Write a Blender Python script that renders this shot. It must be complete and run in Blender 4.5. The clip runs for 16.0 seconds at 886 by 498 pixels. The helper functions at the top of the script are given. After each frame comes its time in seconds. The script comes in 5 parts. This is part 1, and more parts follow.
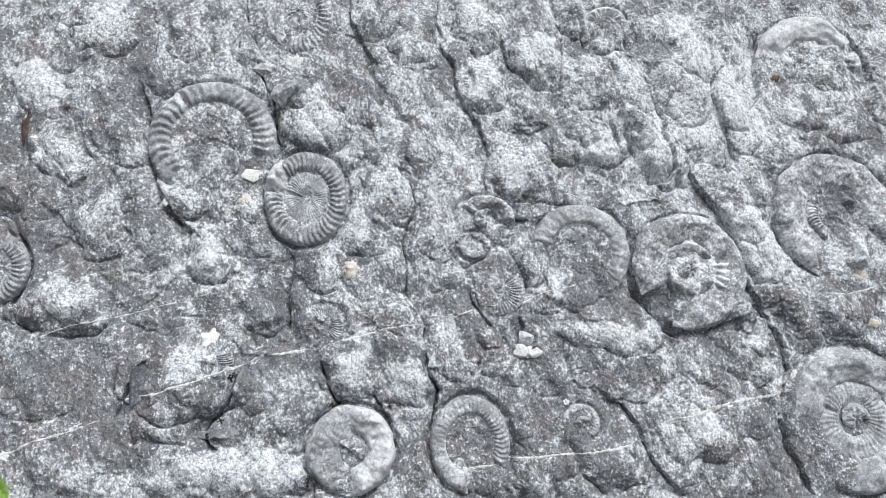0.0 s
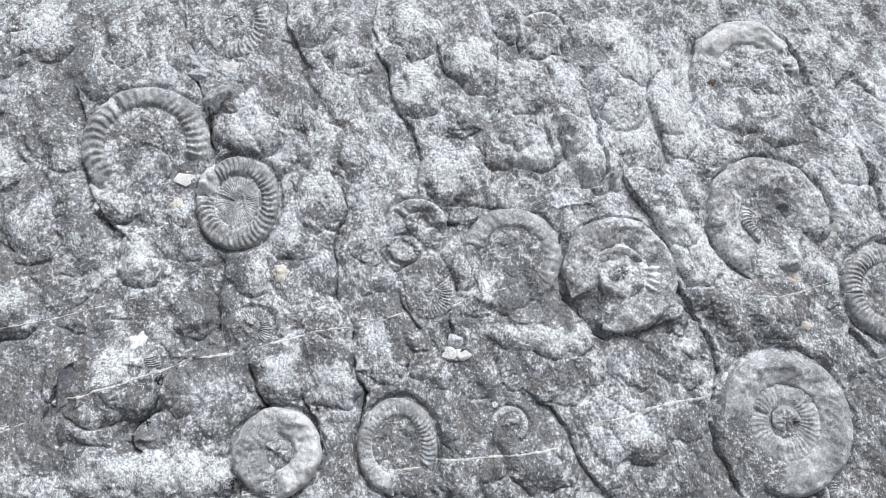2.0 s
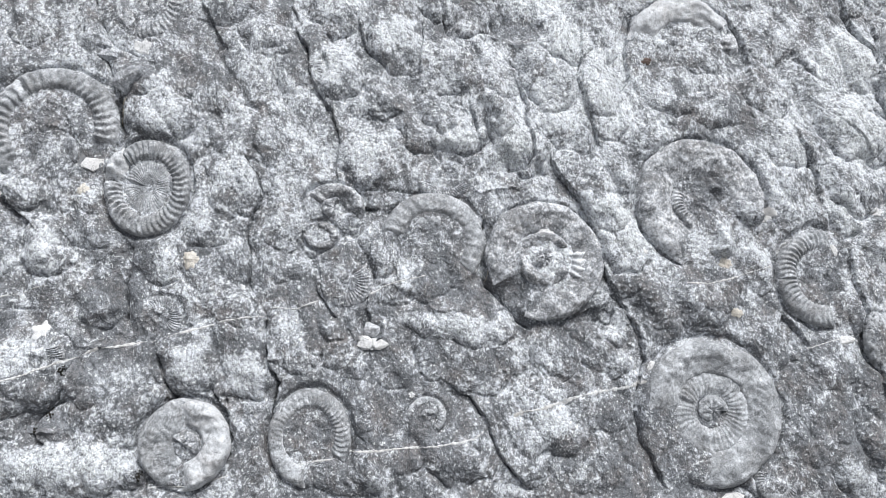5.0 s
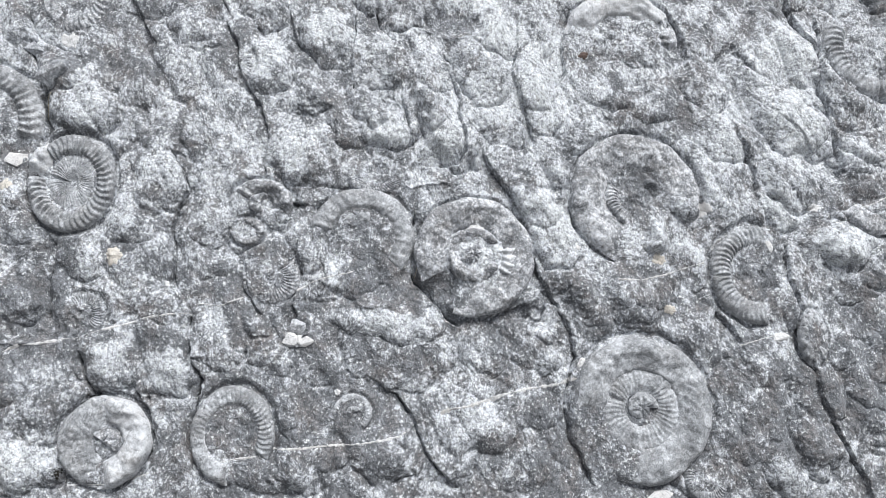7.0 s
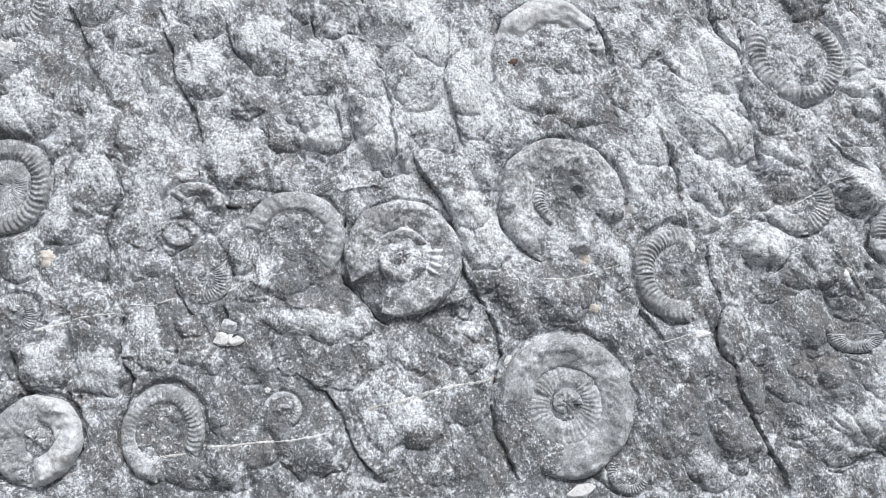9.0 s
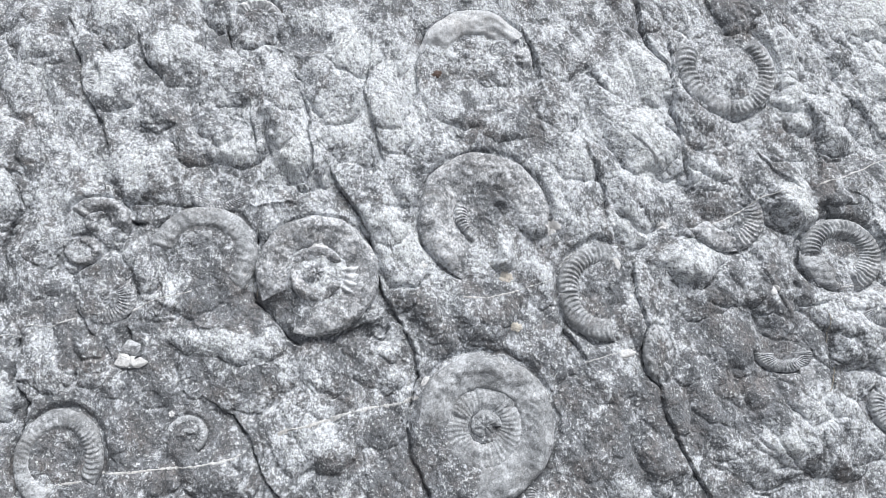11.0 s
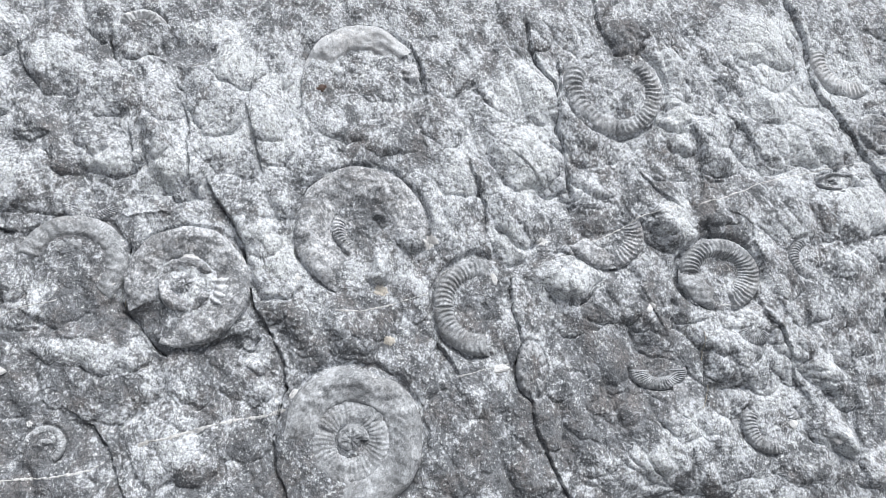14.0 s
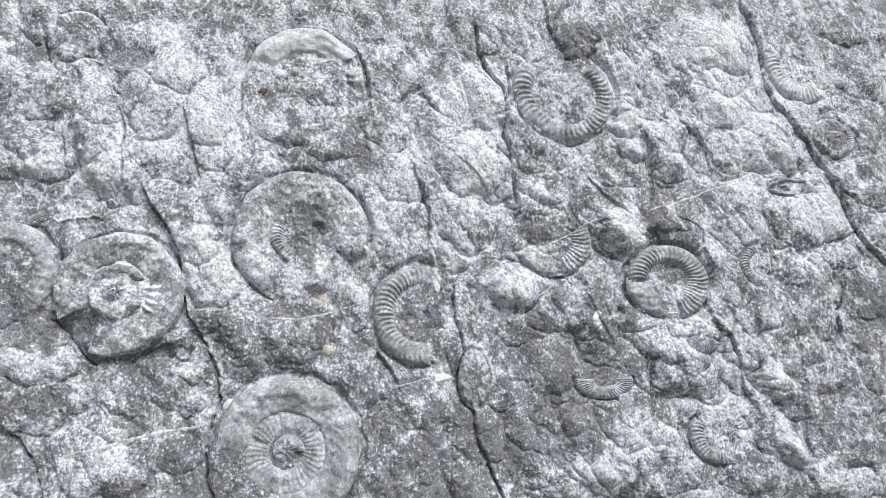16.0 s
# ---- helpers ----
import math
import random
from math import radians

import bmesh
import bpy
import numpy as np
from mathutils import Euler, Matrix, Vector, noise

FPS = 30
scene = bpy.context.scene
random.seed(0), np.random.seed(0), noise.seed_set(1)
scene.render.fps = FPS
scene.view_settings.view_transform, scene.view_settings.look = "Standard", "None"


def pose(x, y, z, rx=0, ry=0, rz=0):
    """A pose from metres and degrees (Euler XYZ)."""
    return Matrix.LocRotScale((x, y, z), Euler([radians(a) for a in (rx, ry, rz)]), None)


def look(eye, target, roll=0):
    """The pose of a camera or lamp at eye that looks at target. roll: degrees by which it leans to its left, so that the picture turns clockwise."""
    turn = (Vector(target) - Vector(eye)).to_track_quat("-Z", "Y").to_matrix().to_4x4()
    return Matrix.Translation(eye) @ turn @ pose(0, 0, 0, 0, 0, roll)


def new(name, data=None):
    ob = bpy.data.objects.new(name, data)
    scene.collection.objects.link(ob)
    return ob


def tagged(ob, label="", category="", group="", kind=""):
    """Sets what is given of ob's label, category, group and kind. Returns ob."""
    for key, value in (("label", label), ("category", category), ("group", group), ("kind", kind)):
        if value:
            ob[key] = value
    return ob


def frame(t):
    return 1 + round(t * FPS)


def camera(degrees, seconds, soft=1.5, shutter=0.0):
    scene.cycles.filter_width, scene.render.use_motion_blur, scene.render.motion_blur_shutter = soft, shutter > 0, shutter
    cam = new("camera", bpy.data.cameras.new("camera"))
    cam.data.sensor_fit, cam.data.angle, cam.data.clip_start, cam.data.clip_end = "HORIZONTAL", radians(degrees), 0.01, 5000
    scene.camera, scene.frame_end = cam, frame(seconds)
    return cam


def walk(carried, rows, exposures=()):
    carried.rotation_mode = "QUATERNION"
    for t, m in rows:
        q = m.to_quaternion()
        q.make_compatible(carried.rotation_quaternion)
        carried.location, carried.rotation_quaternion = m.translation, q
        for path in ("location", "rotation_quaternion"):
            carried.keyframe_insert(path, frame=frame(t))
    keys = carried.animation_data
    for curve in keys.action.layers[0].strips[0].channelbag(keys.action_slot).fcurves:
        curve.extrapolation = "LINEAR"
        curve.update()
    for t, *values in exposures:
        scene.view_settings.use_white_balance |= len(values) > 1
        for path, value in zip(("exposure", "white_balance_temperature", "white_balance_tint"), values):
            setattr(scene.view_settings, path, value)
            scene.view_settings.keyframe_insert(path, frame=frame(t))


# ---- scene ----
cam = camera(66.0, 16.0, soft=0.55)
# The slab's own frame: x along it, z up its slope, -y out of it. It leans back 30 degrees from upright.
SLAB = pose(0, 0, 0.95, -30, 0, 0)
PATH = [
    (0, (-0.22, -1.975, -0.44), (-0.031, -0.031, -0.013), -0.6),
    (0.5, (-0.161, -1.984, -0.437), (0.024, -0.039, -0.01), -0.5),
    (1, (-0.109, -1.99, -0.44), (0.07, -0.045, -0.007), -0.5),
    (1.5, (-0.056, -1.997, -0.441), (0.123, -0.054, -0.004), -0.5),
    (2, (-0.006, -2.008, -0.445), (0.174, -0.064, -0.008), -0.6),
    (2.5, (0.048, -2.017, -0.449), (0.229, -0.074, -0.014), -0.6),
    (3, (0.087, -2.018, -0.452), (0.268, -0.074, -0.021), -0.7),
    (3.5, (0.128, -2.009, -0.448), (0.309, -0.062, -0.025), -0.8),
    (4, (0.169, -1.993, -0.441), (0.349, -0.044, -0.03), -0.8),
    (6.5, (0.387, -1.962, -0.412), (0.56, -0.004, -0.043), -0.6),
    (7, (0.453, -1.973, -0.421), (0.63, -0.016, -0.048), -0.7),
    (7.5, (0.508, -1.994, -0.427), (0.696, -0.038, -0.054), -0.7),
    (8, (0.553, -2.013, -0.435), (0.743, -0.058, -0.06), -0.8),
    (8.5, (0.593, -2.031, -0.444), (0.793, -0.078, -0.063), -0.9),
    (9, (0.626, -2.042, -0.444), (0.835, -0.091, -0.059), -1.1),
    (11.5, (0.883, -2.01, -0.399), (1.142, -0.07, 0.012), -1.2),
    (12, (0.921, -2.016, -0.394), (1.19, -0.079, 0.022), -1.1),
    (12.5, (0.988, -2.022, -0.396), (1.26, -0.086, 0.026), -0.9),
    (13, (1.051, -2.035, -0.399), (1.33, -0.1, 0.027), -0.8),
    (13.5, (1.121, -2.052, -0.408), (1.404, -0.122, 0.029), -0.7),
    (14, (1.171, -2.065, -0.412), (1.46, -0.136, 0.03), -0.6),
    (14.5, (1.22, -2.077, -0.419), (1.514, -0.151, 0.03), -0.5),
    (15, (1.255, -2.082, -0.412), (1.55, -0.156, 0.035), -0.5),
    (15.5, (1.289, -2.074, -0.402), (1.586, -0.147, 0.044), -0.5),
    (16, (1.341, -2.056, -0.391), (1.642, -0.13, 0.057), -0.6),
]
walk(cam, [(t, SLAB @ look(eye, target, roll)) for t, eye, target, roll in PATH])

# ---- light: bright overcast sky with a broad, veiled sun ----
scene.view_settings.exposure = -0.34
world = bpy.data.worlds.new("sky")
scene.world = world
world.use_nodes = True
wn, wl = world.node_tree.nodes, world.node_tree.links
wn.clear()
sky = wn.new("ShaderNodeTexSky")
sky.sky_type = "NISHITA"
sky.sun_disc = False
sky.sun_elevation, sky.sun_rotation = radians(74), radians(135)
sky.air_density, sky.dust_density = 1.0, 4.0
grey = wn.new("ShaderNodeHueSaturation")
grey.inputs["Saturation"].default_value = 0.45
back = wn.new("ShaderNodeBackground")
back.inputs["Strength"].default_value = 0.135
wo = wn.new("ShaderNodeOutputWorld")
wl.new(sky.outputs[0], grey.inputs["Color"])
wl.new(grey.outputs[0], back.inputs["Color"])
wl.new(back.outputs[0], wo.inputs["Surface"])
sun = new("sun", bpy.data.lights.new("sun", "SUN"))
sun.data.energy, sun.data.angle, sun.data.color = 4.0, radians(30), (0.955, 0.978, 1.0)
sun.matrix_world = look((2.0, -0.6, 6.0), (1.0, 0.4, 1.0))


# ---- materials ----
def nodes_of(name):
    m = bpy.data.materials.new(name)
    m.use_nodes = True
    return m, m.node_tree.nodes, m.node_tree.links, m.node_tree.nodes["Principled BSDF"]


def ramp(n, l, source, a, b, low=(0, 0, 0, 1), high=(1, 1, 1, 1)):
    r = n.new("ShaderNodeValToRGB")
    r.color_ramp.elements[0].position, r.color_ramp.elements[1].position = a, b
    r.color_ramp.elements[0].color, r.color_ramp.elements[1].color = low, high
    l.new(source, r.inputs["Fac"])
    return r.outputs["Color"]


def blend(n, l, fac, a, b, mode="MIX"):
    x = n.new("ShaderNodeMix")
    x.data_type, x.blend_type = "RGBA", mode
    for value, key in ((fac, 0), (a, 6), (b, 7)):
        if isinstance(value, (int, float)):
            x.inputs[key].default_value = value
        elif isinstance(value, tuple):
            x.inputs[key].default_value = (*value, 1)
        else:
            l.new(value, x.inputs[key])
    return x.outputs[2]


def noise_node(n, l, where, scale, detail=5, rough=0.6, warp=0.0):
    t = n.new("ShaderNodeTexNoise")
    t.inputs["Scale"].default_value, t.inputs["Detail"].default_value = scale, detail
    t.inputs["Roughness"].default_value, t.inputs["Distortion"].default_value = rough, warp
    l.new(where, t.inputs["Vector"])
    return t.outputs["Fac"]


def ridge(n, l, source, centre, half):
    """Thin lines where a noise passes one value."""
    r = n.new("ShaderNodeValToRGB")
    r.color_ramp.elements[0].position, r.color_ramp.elements[1].position = centre - half, centre + half
    r.color_ramp.elements[0].color = r.color_ramp.elements[1].color = (0, 0, 0, 1)
    r.color_ramp.elements.new(centre - half * 0.45).color = (1, 1, 1, 1)
    r.color_ramp.elements.new(centre + half * 0.45).color = (1, 1, 1, 1)
    l.new(source, r.inputs["Fac"])
    return r.outputs["Color"]


def limestone(name, dark, mid, light, brown, crust=1.0, relief=1.0, stretch=1.0):
    """Weathered limestone: greys in soft patches, earthy tints, a lacy pale crust with crisp edges, pits and hair cracks."""
    m, n, l, b = nodes_of(name)
    where = n.new("ShaderNodeTexCoord")
    info = n.new("ShaderNodeObjectInfo")
    shift = n.new("ShaderNodeVectorMath")
    shift.operation = "MULTIPLY_ADD"
    shift.inputs[1].default_value, shift.inputs[2].default_value = (3.7, 2.3, 5.1), (0, 0, 0)
    l.new(info.outputs["Random"], shift.inputs[0])
    at = n.new("ShaderNodeVectorMath")
    at.operation = "ADD"
    l.new(where.outputs["Object"], at.inputs[0])
    l.new(shift.outputs[0], at.inputs[1])
    squash = n.new("ShaderNodeMapping")
    squash.inputs["Scale"].default_value = (1, 1, stretch)
    l.new(at.outputs[0], squash.inputs["Vector"])
    p = squash.outputs[0]
    broad = noise_node(n, l, p, 4.2, 3, 0.6, 0.5)
    patch = noise_node(n, l, p, 15, 4, 0.58, 0.5)
    tint = noise_node(n, l, p, 11.0, 5, 0.7)
    lace = noise_node(n, l, p, 64, 2.5, 0.62, 0.7)
    fleck = noise_node(n, l, p, 135, 1.5, 0.5, 0.6)
    hair = noise_node(n, l, p, 13, 6, 0.62, 0.9)
    etch = noise_node(n, l, p, 30, 3, 0.6, 1.0)
    curl = noise_node(n, l, p, 60, 2, 0.55, 0.9)
    grain = noise_node(n, l, p, 330, 2, 0.6)
    spot = n.new("ShaderNodeAttribute")
    spot.attribute_name = "crust_and_light"

    def mad(source, gain, add):
        k = n.new("ShaderNodeMath")
        k.operation = "MULTIPLY_ADD"
        k.inputs[1].default_value = gain
        l.new(source, k.inputs[0])
        if isinstance(add, (int, float)):
            k.inputs[2].default_value = add
        else:
            l.new(add, k.inputs[2])
        return k.outputs[0]

    body = blend(n, l, ramp(n, l, patch, 0.36, 0.62), dark, mid)
    body = blend(n, l, ramp(n, l, tint, 0.46, 0.64, high=(0.8, 0.8, 0.8, 1)), body, brown)
    # where the crust gathers: broad clouds, closed on the lumps and open between them, plus painted light
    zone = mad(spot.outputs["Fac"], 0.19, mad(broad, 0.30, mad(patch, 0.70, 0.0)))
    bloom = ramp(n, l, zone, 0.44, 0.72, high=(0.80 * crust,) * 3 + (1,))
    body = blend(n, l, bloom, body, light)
    # the lacy crust itself, and finer flecks between
    start = 0.530 - 0.050 * crust
    cover = ramp(n, l, mad(lace, 0.47, mad(zone, 0.50, 0.0)), start + 0.014, start + 0.032, high=(0.42 + 0.36 * crust,) * 3 + (1,))
    body = blend(n, l, cover, body, blend(n, l, ramp(n, l, fleck, 0.35, 0.6), tuple(c * 0.80 for c in light), light))
    mites = ramp(n, l, mad(fleck, 0.65, mad(zone, 0.30, 0.0)), 0.525, 0.545, high=(0.8 * crust,) * 3 + (1,))
    body = blend(n, l, mites, body, tuple(min(0.88, c * 1.05) for c in light))
    # pits, etched lines and hair cracks
    keep = 0.25 + 0.75 * crust
    bare = ramp(n, l, zone, 0.47, 0.62, low=(0.72 * keep,) * 3 + (1,), high=(0.30 * keep,) * 3 + (1,))
    body = blend(n, l, keep, body, ramp(n, l, lace, 0.36, 0.40, low=(0.60, 0.59, 0.58, 1)), "MULTIPLY")
    body = blend(n, l, keep, body, ramp(n, l, fleck, 0.36, 0.40, low=(0.62, 0.61, 0.60, 1)), "MULTIPLY")
    body = blend(n, l, blend(n, l, 1.0, ridge(n, l, etch, 0.50, 0.030), bare, "MULTIPLY"), body, tuple(c * 0.5 for c in dark))
    body = blend(n, l, blend(n, l, 1.0, ridge(n, l, curl, 0.44, 0.040), bare, "MULTIPLY"), body, tuple(c * 0.55 for c in dark))
    body = blend(n, l, blend(n, l, 1.0, ridge(n, l, hair, 0.47, 0.009), (0.75,) * 3, "MULTIPLY"), body, tuple(c * 0.35 for c in dark))
    body = blend(n, l, 1.0, body, ramp(n, l, grain, 0.36, 0.60, low=(0.92 - 0.14 * crust,) * 3 + (1,)), "MULTIPLY")
    l.new(body, b.inputs["Base Color"])
    l.new(ramp(n, l, lace, 0.2, 0.8, low=(0.62,) * 3 + (1,), high=(0.92,) * 3 + (1,)), b.inputs["Roughness"])
    b.inputs["Specular IOR Level"].default_value = 0.35
    last = None
    for source, depth in ((patch, 0.003), (etch, 0.0034), (curl, 0.0022), (lace, 0.0032), (fleck, 0.0018), (grain, 0.0004)):
        bump = n.new("ShaderNodeBump")
        bump.inputs["Strength"].default_value = 1.0
        bump.inputs["Distance"].default_value = depth * relief
        l.new(source, bump.inputs["Height"])
        if last:
            l.new(last, bump.inputs["Normal"])
        last = bump.outputs[0]
    l.new(last, b.inputs["Normal"])
    return m


ROCK = limestone("weathered_limestone", (0.212, 0.223, 0.238), (0.315, 0.331, 0.355), (0.81, 0.84, 0.89), (0.272, 0.252, 0.246), stretch=0.9)
SHELL = limestone("fossil_limestone", (0.31, 0.322, 0.335), (0.45, 0.468, 0.488), (0.78, 0.80, 0.83), (0.36, 0.36, 0.362), crust=0.42, relief=0.4)
PALE = limestone("pale_fossil_limestone", (0.60, 0.615, 0.635), (0.76, 0.78, 0.805), (0.86, 0.87, 0.89), (0.54, 0.53, 0.525), crust=0.3, relief=0.5)
RUGGED = limestone("crusted_fossil_limestone", (0.31, 0.322, 0.34), (0.46, 0.48, 0.505), (0.84, 0.86, 0.90), (0.37, 0.36, 0.355), crust=0.92, relief=0.55)
BLOCK = limestone("broken_limestone", (0.27, 0.285, 0.305), (0.40, 0.42, 0.445), (0.80, 0.82, 0.86), (0.31, 0.30, 0.295), crust=0.6, relief=0.4)
SLATE = limestone("dark_fresh_limestone", (0.085, 0.09, 0.105), (0.13, 0.137, 0.155), (0.45, 0.46, 0.49), (0.11, 0.11, 0.12), crust=0.25, relief=0.4)
WHITE = limestone("fresh_calcite", (0.80, 0.80, 0.80), (0.86, 0.86, 0.86), (0.9, 0.9, 0.9), (0.78, 0.76, 0.74), crust=0.1, relief=0.3, stretch=1)
CREAM = limestone("cream_calcite", (0.66, 0.62, 0.55), (0.76, 0.72, 0.65), (0.85, 0.82, 0.77), (0.62, 0.54, 0.46), crust=0.2, relief=0.3, stretch=1)
VEIN = limestone("calcite_vein", (0.72, 0.72, 0.71), (0.80, 0.80, 0.80), (0.85, 0.85, 0.85), (0.60, 0.57, 0.54), crust=0.5, relief=0.4, stretch=1)
RUST = limestone("rust_stain", (0.07, 0.048, 0.04), (0.11, 0.07, 0.055), (0.2, 0.15, 0.13), (0.09, 0.055, 0.04), crust=0.3, relief=0.4, stretch=1)
GRAVEL = limestone("gravel_ground", (0.06, 0.058, 0.05), (0.10, 0.095, 0.085), (0.2, 0.19, 0.18), (0.09, 0.08, 0.06), crust=0.8, relief=3.0, stretch=1)
MOSS = limestone("dark_moss", (0.015, 0.014, 0.012), (0.03, 0.028, 0.022), (0.06, 0.055, 0.045), (0.03, 0.024, 0.016), crust=0.2, relief=1.0, stretch=1)
STRAW = limestone("dry_straw", (0.40, 0.36, 0.28), (0.52, 0.47, 0.37), (0.65, 0.6, 0.5), (0.36, 0.3, 0.22), crust=0.1, relief=0.1, stretch=1)
LEAF, ln, ll, lb = nodes_of("green_leaf")
lw = ln.new("ShaderNodeTexCoord")
ll.new(ramp(ln, ll, noise_node(ln, ll, lw.outputs["Object"], 90, 4), 0.3, 0.7, (0.10, 0.24, 0.03, 1), (0.30, 0.46, 0.09, 1)), lb.inputs["Base Color"])
lb.inputs["Roughness"].default_value = 0.5

# ---- helpers for shapes ----


def gnoise(x, y, seed=0):
    """Smooth gradient noise in about -1..1 for arrays."""
    xi, yi = np.floor(x).astype(np.int64), np.floor(y).astype(np.int64)
    xf, yf = x - xi, y - yi
    a, b = xf * xf * xf * (xf * (xf * 6 - 15) + 10), yf * yf * yf * (yf * (yf * 6 - 15) + 10)

    def corner(i, j):
        k = ((xi + i) * 374761393 + (yi + j) * 668265263 + seed * 974634571) & 0xFFFFFFFF
        k = ((k ^ (k >> 13)) * 1274126177) & 0xFFFFFFFF
        w = ((k ^ (k >> 16)) & 0xFFFF) * (2 * np.pi / 65536)
        return np.cos(w) * (xf - i) + np.sin(w) * (yf - j)

    low = corner(0, 0) * (1 - a) + corner(1, 0) * a
    high = corner(0, 1) * (1 - a) + corner(1, 1) * a
    return 1.5 * (low * (1 - b) + high * b)


def fbm(x, y, octaves, seed=0, gain=0.5):
    total, size = 0.0, 1.0
    for o in range(octaves):
        total = total + size * gnoise(x * 2 ** o, y * 2 ** o, seed + 17 * o)
        size *= gain
    return total


def smooth(x):
    x = np.clip(x, 0, 1)
    return x * x * (3 - 2 * x)


def mesh_grid(name, P, closed=False):
    """A mesh from an array of points [rows, columns, 3]."""
    r, c = P.shape[:2]
    idx = np.arange(r * c, dtype=np.int32).reshape(r, c)
    if closed:
        idx = np.concatenate([idx, idx[:1]], 0)
    quads = np.stack([idx[:-1, :-1], idx[:-1, 1:], idx[1:, 1:], idx[1:, :-1]], -1).reshape(-1, 4)
    me = bpy.data.meshes.new(name)
    me.vertices.add(r * c)
    me.vertices.foreach_set("co", P.reshape(-1).astype(np.float32))
    me.loops.add(quads.size)
    me.loops.foreach_set("vertex_index", quads.reshape(-1))
    me.polygons.add(len(quads))
    me.polygons.foreach_set("loop_start", np.arange(0, quads.size, 4, dtype=np.int32))
    me.polygons.foreach_set("use_smooth", np.ones(len(quads), dtype=bool))
    me.update(calc_edges=True)
    me.validate()
    return me


def part(name, me, material, parent, label=""):
    """One mesh object under a thing or a part."""
    me.materials.append(material)
    ob = new(name, me)
    ob.parent = parent
    return tagged(ob, label=label)


# ---- the slab's relief ----


def spread(a, b, low, high, fine):
    """Positions from low to high: evenly fine between a and b, then in growing steps."""
    mid = list(np.arange(a, b, fine))
    step, x, right = fine, mid[-1], []
    while x < high:
        step = min(step * 1.18, 0.25)
        x += step
        right.append(x)
    step, x, left = fine, a, []
    while x > low:
        step = min(step * 1.18, 0.25)
        x -= step
        left.append(x)
    return np.array(left[::-1] + mid + right)


US = spread(-1.45, 3.46, -7, 9.5, 0.00285)
VS = spread(-0.82, 1.16, -1.2, 5.5, 0.00285)
U, V = np.meshgrid(US, VS)
# wandering coordinates make every outline uneven
WU = U + 0.021 * fbm(U * 8.5, V * 8.5, 3, 1) + 0.0014 * fbm(U * 70, V * 70, 2, 2)
WV = V + 0.021 * fbm(U * 8.5, V * 8.5, 3, 3) + 0.0014 * fbm(U * 70, V * 70, 2, 4)
LU = WU + 0.006 * fbm(U * 21, V * 21, 2, 91)
LV = WV + 0.008 * fbm(U * 19, V * 19, 2, 92)
LEAN = U + 0.30 * V
billow = np.abs(fbm(LEAN * 6.4, V * 2.6, 2, 5)) ** 0.8
small = np.abs(fbm((LEAN + 0.02 * fbm(U * 9, V * 9, 2, 8)) * 13, V * 8.5, 2, 6)) ** 0.8
RELIEF = -0.03 * np.clip(V, -2, 2) ** 2 + 0.010 * fbm(U * 1.3, V * 1.3, 2, 9) + 0.019 * (billow - 0.35) + 0.006 * (small - 0.35) + 0.0016 * np.abs(fbm((U + 0.01 * fbm(U * 20, V * 20, 2, 12)) * 32, V * 25, 2, 11)) ** 0.8
ROUGH = np.ones_like(RELIEF)


def window(u, v, ru, rv):
    i0, i1 = np.searchsorted(US, [u - ru, u + ru])
    j0, j1 = np.searchsorted(VS, [v - rv, v + rv])
    return slice(j0, j1), slice(i0, i1)


def lump(u, v, ru, rv, turn, height, crease=1.0):
    """A rounded lobe of rock: it swells out of the face above and droops over a steeper, uneven foot."""
    height *= 1.4 * min(1.0, max(ru, rv) / 0.07)
    r = max(ru, rv) * 2.3
    w = window(u, v, r, r)
    c, s = math.cos(radians(turn)), math.sin(radians(turn))
    x, y = LU[w] - u, LV[w] - v
    along, up = x * c + y * s, y * c - x * s
    # lobes lean with the grain of the slab
    along = along + 0.22 * up
    upper = smooth(up / rv * 0.7 + 0.5)
    d2 = (along / (1.08 * ru)) ** 2 + (up / (rv * (1.0 + 0.8 * upper))) ** 2
    d = np.sqrt(d2)
    RELIEF[w] += height * np.clip(1 - d2, 1e-9, 1) ** (1.25 + 0.45 * upper)
    turn_x, turn_y = along / (np.hypot(along, up) + 1e-6), up / (np.hypot(along, up) + 1e-6)
    broken = np.clip(0.30 - 0.35 * turn_y + 1.0 * gnoise(turn_x * 1.7 + u * 31, turn_y * 1.7 + v * 17, 35), 0, 1.1)
    RELIEF[w] -= crease * height * broken * (0.42 * np.exp(-((d - 0.99) / (0.0035 / max(ru, rv) + 0.012)) ** 2) + 0.14 * np.exp(-((d - 1.0) / 0.16) ** 2))


